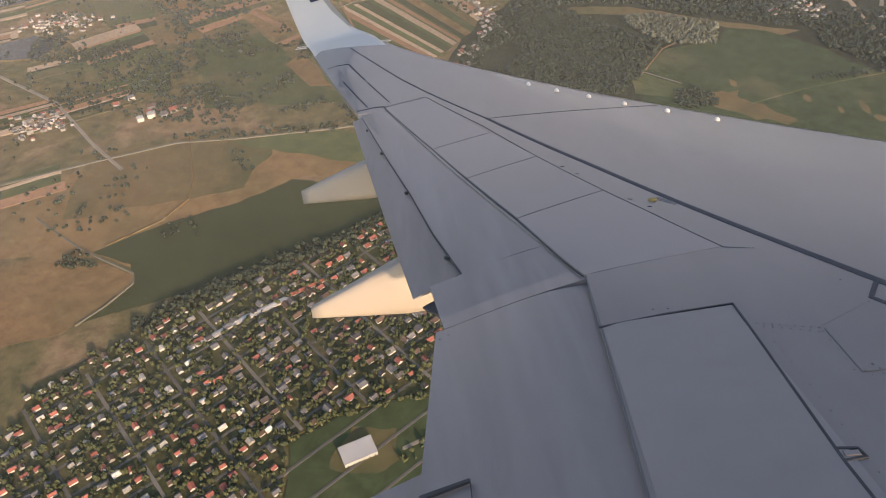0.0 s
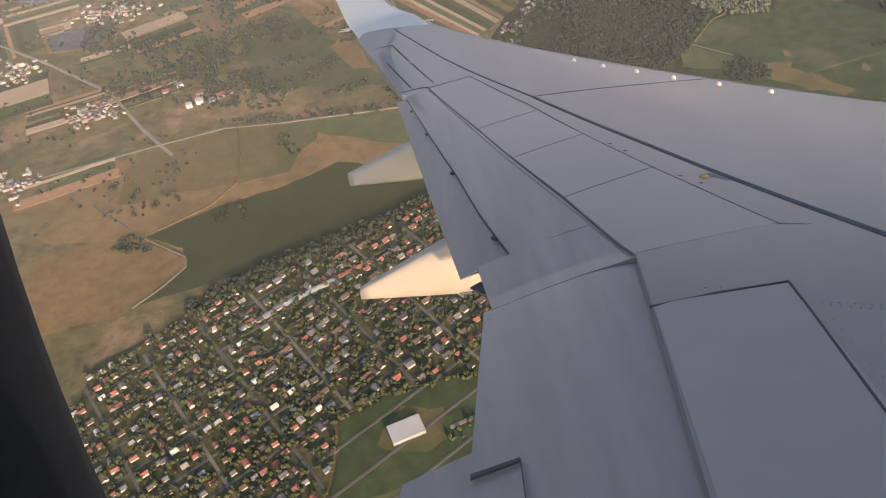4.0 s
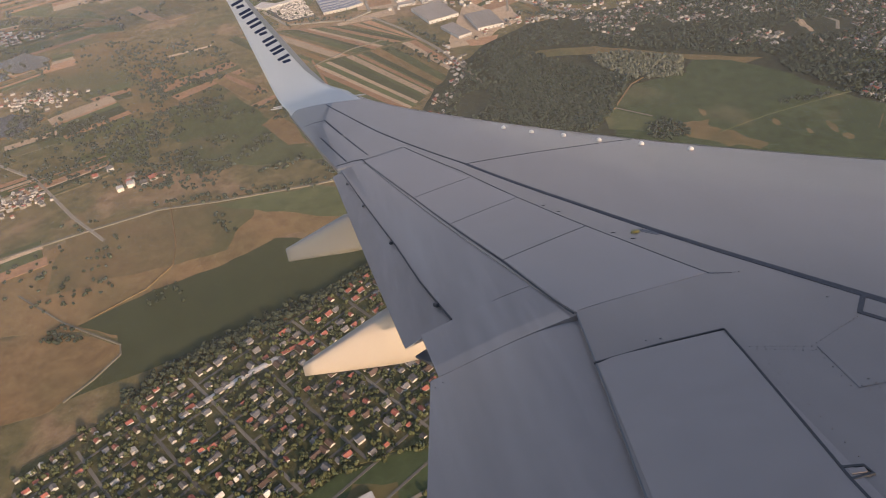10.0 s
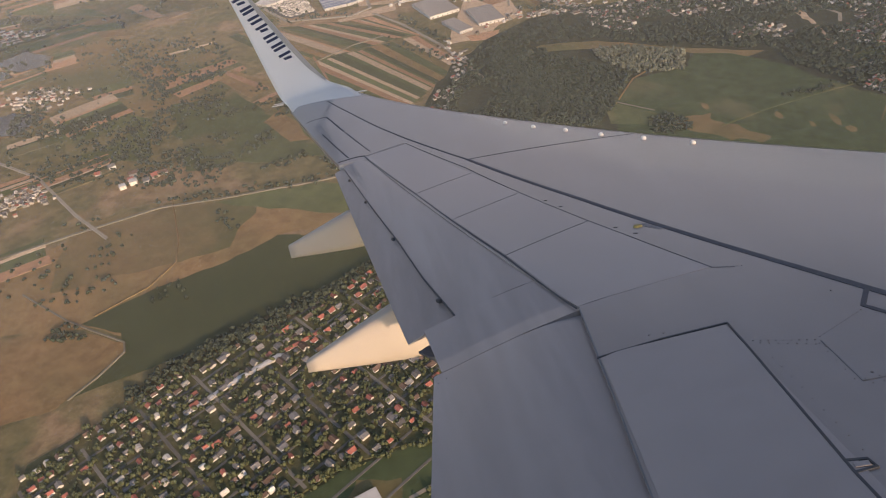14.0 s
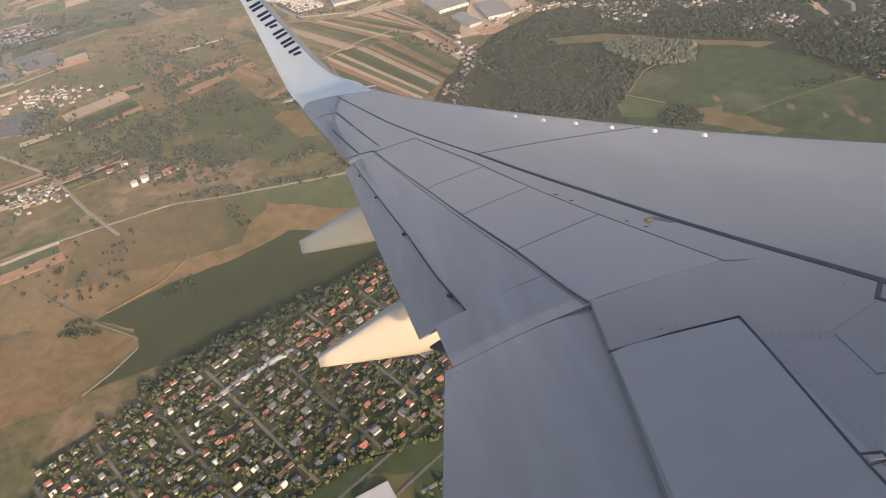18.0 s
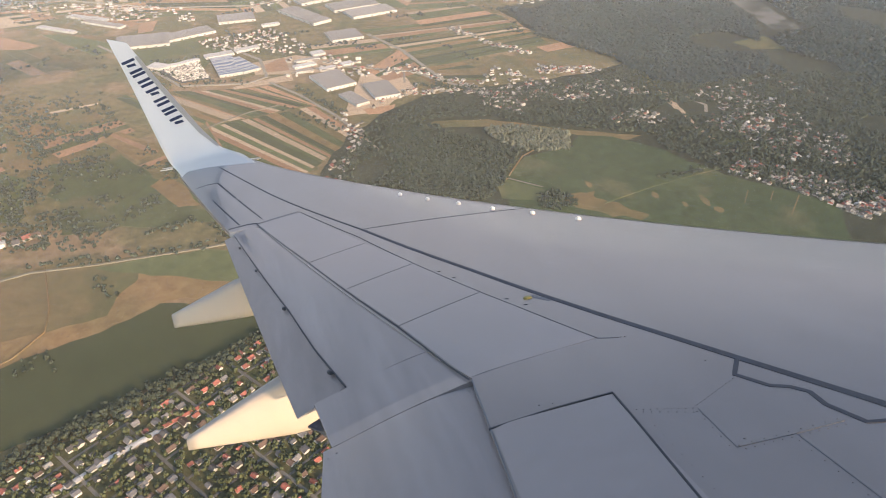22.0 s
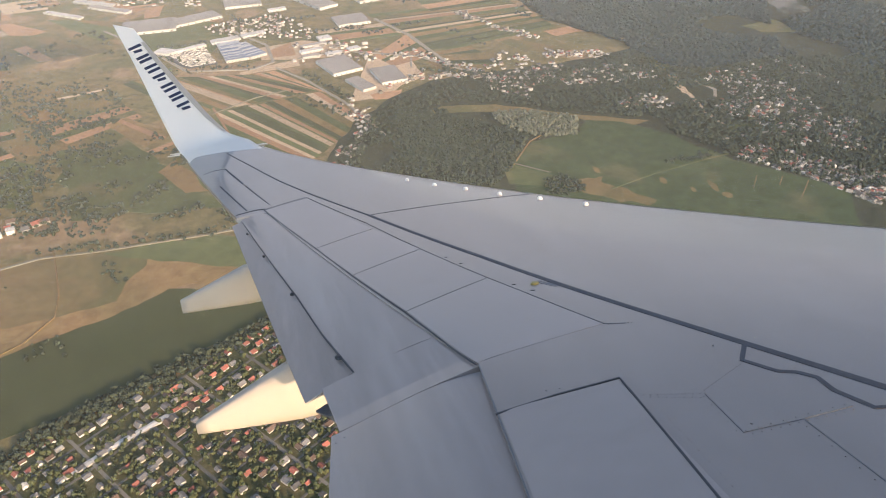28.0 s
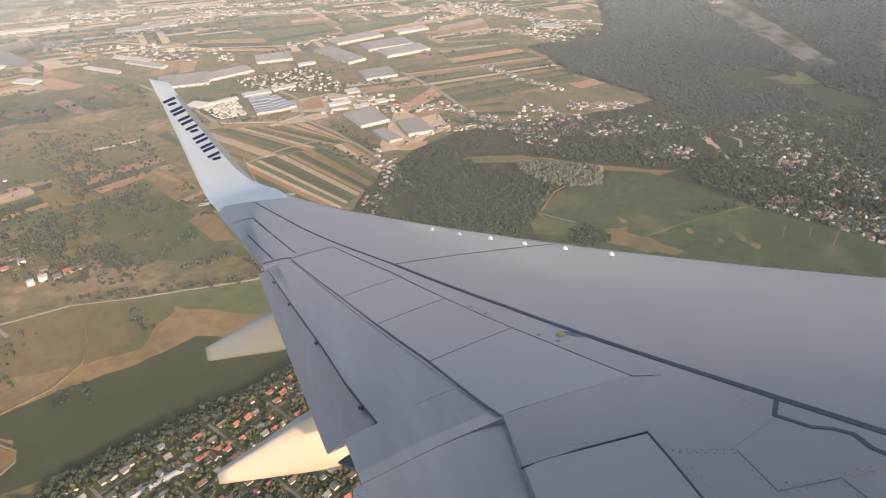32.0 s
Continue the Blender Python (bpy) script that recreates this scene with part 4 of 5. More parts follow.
lane("road", [(-1184, 2690), (-866, 2660), (-743, 2603), (-533, 2498), (-239, 2465), (-114, 2530)], 8, road_pale)
lane("road", [(-1543, 2625), (-1404, 2681), (-1309, 2794), (-1229, 2860)], 8, road_pale)
lane("road", [(762, 1522), (751, 1449), (759, 1405), (752, 1319), (759, 1250)], 9, tan_soil, label="sandy road through the housing area")
lane("road", [(763, 1519), (803, 1471), (825, 1420), (807, 1381)], 7, road_pale, label="curved pale road between trees")
lane("road", [(707, 1183), (788, 1197), (905, 1206)], 7, road_pale)
lane("road", [(254, 1119), (304, 1164), (355, 1248), (384, 1270)], 3, dry_grass, label="faint track along the clearing")
flat("field", [(758, 1519), (776, 1531), (760, 1408), (746, 1416)], tan_soil, "bare sandy ground", wobble=3)

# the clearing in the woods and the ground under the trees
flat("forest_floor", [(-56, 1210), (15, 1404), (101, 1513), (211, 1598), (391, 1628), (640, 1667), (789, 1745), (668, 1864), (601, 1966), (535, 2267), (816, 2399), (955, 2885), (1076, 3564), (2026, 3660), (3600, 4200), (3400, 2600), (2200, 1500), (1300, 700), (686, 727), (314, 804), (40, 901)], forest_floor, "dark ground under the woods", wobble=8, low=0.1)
flat("field", [(154, 1403), (211, 1449), (327, 1436), (485, 1351), (622, 1296), (565, 1274), (482, 1331), (313, 1400), (211, 1413)], olive, "yellow-green strip of meadow along the woods", wobble=3)
flat("field", [(298, 1144), (359, 1248), (466, 1270), (496, 1321), (560, 1302), (634, 1229), (664, 1167), (708, 1103), (760, 1054), (851, 965), (774, 811), (509, 854), (269, 931)], clearing, "broad green clearing in the woods", wobble=5)
flat("field", [(375, 1077), (414, 1087), (449, 1089), (460, 1047), (487, 1016), (513, 993), (493, 978), (450, 996), (396, 1044)], olive, "dry orange-brown patch at the clearing's foot", wobble=11)
flat("field", [(283, 1172), (320, 1148), (357, 1117), (387, 1099), (357, 1064), (277, 1093)], meadow, "lighter meadow below the grove", wobble=5)
for (x, y), wide, deep in (((549, 1055), 9, 16), ((628, 1020), 8, 24), ((639, 986), 10, 14), ((446, 1115), 6, 18), ((589, 1013), 7, 12)):
    turn = [k * math.tau / 9 for k in range(9)]
    flat("field", [(x + wide * math.cos(a) * rng.uniform(0.5, 1), y + deep * math.sin(a) * rng.uniform(0.5, 1)) for a in turn], olive, "dry brown patch in the clearing", n=3, wobble=3)
lane("path", [(451, 1043), (484, 1057), (549, 1083), (627, 1106), (711, 1128)], 2.6, meadow, "faint dry path across the clearing")
lane("path", [(291, 1177), (321, 1152), (361, 1120)], 3.0, road_dull, "faint dry path below the grove")
for a, b in (((801, 1008), (750, 948)), ((721, 1041), (691, 998)), ((764, 1030), (742, 1001))):
    lane("path", [a, b], 2.2, olive, "short dry track in the grass")
flat("field", [(1035, 1646), (1063, 1656), (1088, 1608), (1067, 1582), (1031, 1609)], dry_grass, "yellow clearing in the forest", wobble=5)
flat("field", [(1092, 1815), (1200, 1853), (1236, 1731), (1119, 1754)], olive, "yellow-green clearing in the forest", wobble=9)
PIT = [(1338, 2796), (1433, 2753), (1413, 2590), (1387, 2219), (1344, 1891), (1263, 1894), (1270, 2097), (1271, 2286), (1279, 2524)]
flat("field", PIT, pale_ground, "long pale sandy pit in the forest", wobble=9)
flat("field", [(1215, 2354), (1268, 2318), (1275, 2256), (1216, 2271)], tan_soil, "bare sandy clearing in the forest", wobble=4)
flat("field", [(759, 1250), (803, 1261), (820, 1228), (765, 1211)], meadow, "small green lawn among trees", wobble=4)
flat("field", [(760, 1690), (813, 1652), (771, 1553), (743, 1538)], olive, "open grass strip among trees", wobble=4)


# ---------------------------------------------------------------- trees
def blob(seed, sub):
    bm = bmesh.new()
    bmesh.ops.create_icosphere(bm, subdivisions=sub, radius=1)
    for v in bm.verts:
        v.co *= 0.72 + 0.80 * noise.noise(v.co * 2.1 + Vector((seed * 7.1, seed * 3.3, 0)))
    vs = np.array([v.co[:] for v in bm.verts])
    fs = np.array([[v.index for v in f.verts] for f in bm.faces])
    bm.free()
    return vs, fs


FINE = [blob(k, 2) for k in range(8)]
COARSE = [blob(k, 1) for k in range(8)]


def wood(name, places, material, label, kinds=FINE, clumps=3):
    """Many crowns of leaf clumps as one mesh: x, y, radius, height."""
    vv, ff, base = [], [], 0
    for x, y, r, h in places:
        for i in range(clumps):
            vs, fs = kinds[rng.randrange(8)]
            a = rng.uniform(0, 6.28)
            ca, sa = math.cos(a), math.sin(a)
            q = vs * (r * rng.uniform(0.55, 0.95), r * rng.uniform(0.55, 0.95), h * rng.uniform(0.36, 0.52))
            q = np.stack([q[:, 0] * ca - q[:, 1] * sa, q[:, 0] * sa + q[:, 1] * ca, q[:, 2]], 1)
            o = 0.55 * r if clumps > 1 else 0
            q += (x + rng.uniform(-o, o), y + rng.uniform(-o, o), GROUND + h * rng.uniform(0.40, 0.6))
            vv.append(q)
            ff.append(fs + base)
            base += len(vs)
    vv, ff = np.concatenate(vv), np.concatenate(ff)
    me = bpy.data.meshes.new(name)
    me.vertices.add(len(vv))
    me.vertices.foreach_set("co", vv.ravel().astype(np.float32))
    me.loops.add(len(ff) * 3)
    me.loops.foreach_set("vertex_index", ff.ravel().astype(np.int32))
    me.polygons.add(len(ff))
    me.polygons.foreach_set("loop_start", np.arange(0, len(ff) * 3, 3, dtype=np.int32))
    me.update(calc_edges=True)
    me.materials.append(material)
    return tagged(new(name, me), label, "trees", kind="stuff")


def crowns(places, r0, r1, tall=2.0):
    return [(x, y, r, r * rng.uniform(0.8, 1.2) * tall) for (x, y), r in ((q, rng.uniform(r0, r1)) for q in places)]


def along(pts, n, spread):
    out = []
    for _ in range(n):
        i = rng.randrange(len(pts) - 1)
        f_ = rng.random()
        out.append((pts[i][0] + (pts[i + 1][0] - pts[i][0]) * f_ + rng.gauss(0, spread), pts[i][1] + (pts[i + 1][1] - pts[i][1]) * f_ + rng.gauss(0, spread)))
    return out


# the woods round the clearing: a belt with houses, a dark grove and a square plantation
BELT = [(-28, 1200), (-13, 1273), (32, 1356), (69, 1446), (125, 1513), (223, 1581), (388, 1604), (514, 1601), (650, 1657), (783, 1722), (788, 1569), (883, 1535), (1075, 1578), (1500, 1500), (1250, 820), (855, 972), (711, 1114), (647, 1242), (629, 1306), (486, 1362), (327, 1445), (211, 1464), (176, 1402), (200, 1324), (253, 1276), (249, 1128), (183, 1091), (74, 1148)]
wood("belt_trees", crowns(scatter(BELT, 10500, -0.42, 0.009, 10), 3.0, 5.4, 1.9), leaf, "dense dark green trees between scattered houses", COARSE, 3)
wood("grove_trees", crowns(scatter([(106, 1431), (199, 1430), (298, 1323), (358, 1271), (298, 1148), (248, 1091), (113, 1148)], 2000, None, 0.01, 8), 3.2, 5.4, 2.0), leaf, "dark green grove beside the clearing", COARSE, 3)
wood("clearing_trees", crowns(scatter([(342, 1098), (374, 1110), (408, 1084), (403, 1045), (364, 1036), (334, 1054)], 150, None, 1, 4) + along([(587, 1113), (639, 1122), (694, 1140)], 40, 6), 2.2, 4.2, 1.9), leaf, "dark bushes and small trees in the clearing", COARSE, 3)
wood("plantation_trees", crowns(scatter([(307, 1387), (369, 1392), (480, 1334), (454, 1256), (368, 1270), (319, 1323)], 760, None, 1, 4), 2.8, 4.6, 2.4), leaf_pale, "pale grey-green plantation of even trees", FINE, 2)
FOREST = [(555, 2272), (628, 2220), (804, 2346), (862, 2409), (955, 2885), (1044, 3368), (1529, 3441), (1417, 2891), (1391, 2672), (1306, 2111), (1075, 1578), (883, 1535), (789, 1575), (688, 1829), (601, 1966)]
wood("forest", crowns([q for q in scatter(FOREST, 30000, -0.46, 0.004, 20) if not within(*q, PIT)], 6, 11, 1.3), leaf_hazed, "wide dark evening forest", COARSE, 1)
wood("forest", crowns(scatter([(1075, 1578), (1243, 1851), (1357, 1890), (1414, 2278), (1461, 2751), (1662, 3298), (2499, 3147), (1335, 1387)], 9500, -0.35, 0.004, 20), 6, 11, 1.3), leaf_hazed, "wide dark evening forest beyond the sandy pit", COARSE, 1)

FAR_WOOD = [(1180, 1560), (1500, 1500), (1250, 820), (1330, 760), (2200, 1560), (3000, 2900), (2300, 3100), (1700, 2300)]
wood("forest", crowns(scatter(FAR_WOOD, 11000, -0.34, 0.004, 20), 6, 10, 1.4), leaf_hazed, "dark forest beyond the housing area", COARSE, 1)

# bushes and hedges of the open land
bush = scatter([(-668, 1517), (-610, 1102), (-453, 1042), (-253, 1090), (-308, 1326), (-450, 1513)], 620, 0.06, 0.014)
bush += scatter([(-850, 1796), (-593, 1747), (-384, 1330), (-476, 1331), (-753, 1603)], 220, 0.05, 0.014)
bush += scatter([(-1051, 1802), (-534, 1786), (-294, 1109), (-673, 1170)], 380, 0.02, 0.016) + scatter([(-670, 989), (-260, 1003), (-370, 755), (-627, 765)], 60, 0.15, 0.012)
bush += scatter([(-771, 1334), (-621, 1295), (-546, 1191), (-587, 1129), (-661, 1149)], 190)
bush += scatter([(-934, 1570), (-661, 1463), (-612, 1119), (-873, 1065)], 400, 0.05, 0.01)
bush += along([(-510, 1016), (-392, 1020), (-229, 1035), (-93, 1091)], 90, 7)
bush += along([(-610, 1102), (-522, 1069), (-489, 1081)], 40, 8)
bush += along([(-234, 1109), (-189, 1054), (-133, 988)], 50, 8)
bush += along([(-392, 972), (-359, 916)], 16, 8) + along([(-541, 1701), (-462, 1518)], 30, 10)
bush += along([(-551, 1396), (-444, 1308), (-340, 1339), (-275, 1338)], 70, 9)
bush += scatter(OUTER, 420, 0.0, 0.012)
bush += scatter([(-559, 741), (-518, 718), (-522, 699), (-591, 705)], 30)
for a, b, n in (((-615, 1967), (-237, 1757), 40), ((-123, 1589), (12, 1432), 30), ((-89, 1713), (12, 1537), 40), ((152, 1892), (263, 1667), 30), ((198, 1668), (388, 1594), 120), ((547, 2236), (684, 1872), 60), ((387, 2339), (549, 2248), 40), ((247, 2449), (487, 2468), 30),
                ((-588, 2783), (-238, 2713), 40), ((-32, 2698), (211, 2765), 40), ((-1659, 2820), (-1245, 2661), 40), ((-1194, 2041), (-960, 1981), 40), ((-1255, 2334), (-1028, 2335), 30), ((-766, 2023), (-672, 2125), 20), ((-475, 1784), (-211, 1768), 40)):
    bush += along([a, b], n, 9)
wood("scrub_trees", crowns(bush, 2.6, 5.2, 1.7), leaf, "scattered dark green bushes and trees on the meadows", COARSE, 3)
hedge = []
for _ in range(120):
    y = 1900 * 2.1 ** rng.random()
    x, a, L = rng.uniform(-0.85, 0.32) * y, rng.choice((0.2, 0.3, -1.15)), rng.uniform(60, 200)
    hedge += along([(x, y), (x + L * math.cos(a), y + L * math.sin(a))], 16, 7)
wood("hedgerow_trees", crowns(hedge, 4, 8, 1.3), leaf_hazed, "far dark hedgerows between the fields", COARSE, 1)
tree_edge = along([(-425, 589), (-360, 645), (-305, 672), (-251, 707), (-174, 752)], 330, 8) + along([(-174, 752), (-108, 807), (-54, 776), (-11, 714)], 130, 6)
wood("belt_trees", crowns(tree_edge, 3, 5.5, 1.9), leaf, "row of dark trees along the suburb's edge", FINE, 3)


# ---------------------------------------------------------------- houses
def house_kind(w, d, h, roof_h, roof_material, name="house"):
    """A small house: walls with gables, a roof of two slopes with eaves, and a chimney."""
    bm = bmesh.new()
    pts = [(-w / 2, -d / 2, 0), (w / 2, -d / 2, 0), (w / 2, d / 2, 0), (-w / 2, d / 2, 0)]
    lo = [bm.verts.new(q) for q in pts]
    hi = [bm.verts.new((q[0], q[1], h)) for q in pts]
    g0, g1 = bm.verts.new((-w / 2, 0, h + roof_h * 0.94)), bm.verts.new((w / 2, 0, h + roof_h * 0.94))
    bm.faces.new(lo[::-1])
    for a, b in ((0, 1), (2, 3)):
        bm.faces.new((lo[a], lo[b], hi[b], hi[a]))
    bm.faces.new((lo[1], lo[2], hi[2], g1, hi[1]))
    bm.faces.new((lo[3], lo[0], hi[0], g0, hi[3]))
    me = bpy.data.meshes.new(name)
    bmesh.ops.recalc_face_normals(bm, faces=bm.faces)
    bm.to_mesh(me)
    bm.free()
    me.materials.append(wall_dull)
    bm = bmesh.new()
    o = 0.35
    sec = [(-d / 2 - o, h - 0.15), (0, h + roof_h), (d / 2 + o, h - 0.15), (d / 2 + o, h - 0.35), (0, h + roof_h - 0.25), (-d / 2 - o, h - 0.35)]
    ends = [[bm.verts.new((x, y, z)) for y, z in sec] for x in (-w / 2 - o, w / 2 + o)]
    for j in range(6):
        bm.faces.new((ends[0][j], ends[0][(j + 1) % 6], ends[1][(j + 1) % 6], ends[1][j]))
    bm.faces.new(ends[0][::-1])
    bm.faces.new(ends[1])
    bmesh.ops.recalc_face_normals(bm, faces=bm.faces)
    roof = bpy.data.meshes.new("roof")
    bm.to_mesh(roof)
    bm.free()
    roof.materials.append(roof_material)
    bm = bmesh.new()
    bmesh.ops.create_cube(bm, size=1, matrix=Matrix.Translation((w * 0.2, d * 0.12, h + roof_h * 0.95)) @ Matrix.Diagonal((0.6, 0.6, 1.4, 1)))
    ch = bpy.data.meshes.new("chimney")
    bm.to_mesh(ch)
    bm.free()
    ch.materials.append(roof_brown)
    return me, roof, ch


KINDS = [house_kind(11, 9, 4.4, 3.4, roof_red), house_kind(10, 9, 4.8, 3.6, roof_grey), house_kind(13, 9, 4.2, 3.2, roof_brown), house_kind(9, 8, 4.0, 3.2, roof_red), house_kind(10, 10, 5.4, 1.6, roof_grey), house_kind(10, 11, 6.0, 1.0, shed_white)]
WORDS = ["white house with a red tiled gable roof", "white house with a grey gable roof", "low pale house with a brown roof", "small pale house with a red tiled roof", "pale house with a shallow grey roof", "white terrace house with a pale flat roof"]


def house(x, y, turn, kind, scale=1.0, group="houses of the suburb"):
    me, roof, ch = KINDS[kind]
    ob = new("house", me)
    ob.matrix_world = Matrix.Translation((x, y, GROUND)) @ Matrix.Rotation(turn, 4, "Z") @ Matrix.Diagonal((scale, scale, scale, 1))
    tagged(ob, WORDS[kind], "house", group)
    part_mesh("roof", roof, ob)
    part_mesh("chimney", ch, ob)
    return ob


# the suburb: plots along straight streets that run with its edge, under many garden trees
S0 = Vector((-205, 667))
SU = (Vector((-102, 786)) - Vector((-308, 602))).normalized()
SV = Vector((SU.y, -SU.x))
SUB_TURN = math.atan2(SU.y, SU.x)
SUBURB = [(-518, 506), (-418, 580), (-352, 632), (-298, 658), (-230, 707), (-173, 750), (-106, 798), (-57, 770), (-19, 718), (64, 677), (120, 525), (-40, 486), (-158, 458), (-208, 425), (-204, 340), (-200, 120), (-506, 251)]
flat("garden_land", SUBURB, garden, "dark gardens and lawns between the houses", n=8, wobble=4)
flat("field", [(118, 521), (-40, 482), (-156, 454), (-204, 422), (-200, 340), (-196, 60), (320, 60), (320, 560)], clearing, "green field beside the suburb's last gardens", n=8, wobble=5)
flat("field", [(-196, 330), (-120, 345), (-60, 330), (-70, 250), (-196, 240)], meadow, "lighter green meadow beside the suburb", wobble=6)
flat("yard", [(-158, 392), (-108, 384), (-84, 402), (-92, 438), (-140, 440)], olive, "worn dusty yard round a white hall", wobble=8)
lane("road", [(-84, 412), (-30, 440), (40, 462), (125, 490)], 4.0, road_pale, label="pale lane from the white hall along the field")
yard_trees, plots, spare = [], [], []
for i in range(-54, 55):
    for j in range(-6, 48):
        if i % 6 == 0:
            continue
        u, v = i * 12.0 + rng.uniform(-3.0, 3.0), (j // 2) * 42 + (j % 2) * 19 + 12 + rng.uniform(-4, 4)
        x, y = S0 + SU * u + SV * v
        if within(x, y, SUBURB):
            plots.append((math.hypot(u, v - 60), x, y))
plots.sort()
for away, x, y in plots:
    if rng.random() < 0.88:
        turn = SUB_TURN + rng.choice((0, 0, math.pi / 2)) + rng.uniform(-0.08, 0.08)
        if away < 188:
            house(x, y, turn, rng.choice((0, 1, 1, 2, 2, 3, 4, 4)), rng.uniform(0.64, 0.98))
        else:
            spare.append((x, y, rng.uniform(6.5, 9.5), rng.uniform(5.5, 7.5), rng.uniform(3, 4.2), turn))
    for _ in range(5):
        a, q = rng.uniform(0, 6.28), rng.uniform(5.0, 13)
        yard_trees.append((x + q * math.cos(a), y + q * math.sin(a)))
yard_trees += along([(-206, 422), (-160, 456), (-100, 470), (-40, 484)], 60, 4) + along([(-84, 400), (-20, 425), (60, 455)], 30, 6)
wood("garden_trees", crowns(yard_trees, 1.5, 4.4, 2.2), leaf_garden, "dark green garden trees between the houses", COARSE, 4)
for j in range(-2, 24):
    pts = [tuple(S0 + SU * u + SV * (j * 42 + 1.0)) for u in range(-680, 681, 20)]
    pts = [q for q in pts if within(*q, SUBURB)]
    if len(pts) > 3:
        lane("road", pts, 3.0, street_grey, label="narrow grey street between houses")
for i in range(-54, 55, 6):
    pts = [tuple(S0 + SU * (i * 12.0) + SV * v) for v in range(-60, 1000, 20)]
    pts = [q for q in pts if within(*q, SUBURB)]
    if len(pts) > 3:
        lane("road", pts, 3.8, street_pale if i % 12 == 0 else street_grey, label="narrow grey street between houses")
for a, b, n, kind in (((-304, 590), (-243, 631), 15, 5), ((-239, 638), (-202, 662), 9, 0), ((-314, 579), (-345, 556), 6, 5)):
    for i in range(n):
        q = Vector(a).lerp(Vector(b), i / (n - 1))
        house(q.x, q.y, SUB_TURN, kind, 0.66, "terraced houses")
# the group of houses beside the country road
for (x, y), kind in (((-579, 1079), 5), ((-563, 1090), 5), ((-571, 1101), 3), ((-540, 1090), 1), ((-528, 1105), 0), ((-515, 1113), 2), ((-641, 1133), 3), ((-621, 1153), 4), ((-572, 1121), 2)):
    house(x, y, rng.uniform(0.2, 0.6), kind, rng.uniform(0.9, 1.3), "houses beside the country road")

# ---------------------------------------------------------------- warehouses and long sheds
def warehouse(p0, p1, p2, h, roof_material, label, bays=6):
    """A hall from three corners: p0-p1 its near long side, p1-p2 its depth."""
    h *= 0.62
    p0, p1, p2 = Vector(p0), Vector(p1), Vector(p2)
    e = (p1 - p0).normalized()
    w = (p1 - p0).length
    d = max(8.0, abs((p2 - p1).dot(Vector((-e.y, e.x)))))
    mid = (p0 + p1) / 2 + Vector((-e.y, e.x)) * d / 2
    ob = new("warehouse")
    ob.matrix_world = Matrix.Translation((mid.x, mid.y, GROUND)) @ Matrix.Rotation(math.atan2(e.y, e.x), 4, "Z")
    tagged(ob, label, "warehouse")
    bm = bmesh.new()
    bmesh.ops.create_cube(bm, size=1, matrix=Matrix.Translation((0, 0, h / 2 + 1)) @ Matrix.Diagonal((w, d, h + 2, 1)))
    part("wall", bm, shed_wall, ob)
    bm = bmesh.new()
    n = max(2, int(w / 45))
    for k in range(n):
        x0, x1 = -w / 2 - 0.4 + (w + 0.8) * k / n, -w / 2 - 0.4 + (w + 0.8) * (k + 1) / n
        prof = [(x0, h + 2.02), ((x0 + x1) / 2, h + 2 + 0.025 * (x1 - x0)), (x1, h + 2.02)]
        a = [bm.verts.new((px, -d / 2 - 0.4, pz)) for px, pz in prof]
        b = [bm.verts.new((px, d / 2 + 0.4, pz)) for px, pz in prof]
        for q in range(2):
            bm.faces.new((a[q], a[q + 1], b[q + 1], b[q]))
        bm.faces.new(a)
        bm.faces.new(b)
        bm.faces.new((a[0], a[2], b[2], b[0]))
    part("roof", bm, roof_material, ob)
    for k in range(bays):
        bm = bmesh.new()
        bmesh.ops.create_cube(bm, size=1, matrix=Matrix.Translation((-w / 2 + w * (k + 0.5) / bays, -d / 2, h * 0.25 + 1)) @ Matrix.Diagonal((w / bays * 0.25, 0.5, h * 0.45, 1)))
        part("dock_door", bm, glass_dark, ob)
    return ob


for p0, p1, p2, h, rm, lab in (
        ((-585, 2078), (-441, 2098), (-520, 2197), 9, shed_roof, "large grey-roofed warehouse with white walls"),
        ((-443, 2125), (-323, 2193), (-369, 2243), 8, shed_roof, "long grey-roofed warehouse with white walls"),
        ((-322, 2271), (-214, 2290), (-259, 2363), 8, shed_roof, "grey-roofed warehouse with pale walls"),
        ((-150, 2370), (-39, 2202), (24, 2222), 10, shed_roof, "very long grey-roofed warehouse between fields"),
        ((-74, 2427), (83, 2502), (66, 2563), 9, shed_roof, "long grey-roofed hall with white walls"),
        ((27, 2327), (175, 2378), (137, 2456), 9, shed_roof, "large pale warehouse with white walls"),
        ((82, 2243), (221, 2297), (184, 2370), 9, shed_roof, "large pale warehouse with white walls"),
        ((135, 2513), (245, 2558), (230, 2598), 8, shed_white, "long white hall between fields"),
        ((10, 2031), (100, 2053), (55, 2129), 8, shed_roof, "square grey-roofed warehouse beside the road")):
    warehouse(p0, p1, p2, h, rm, lab)
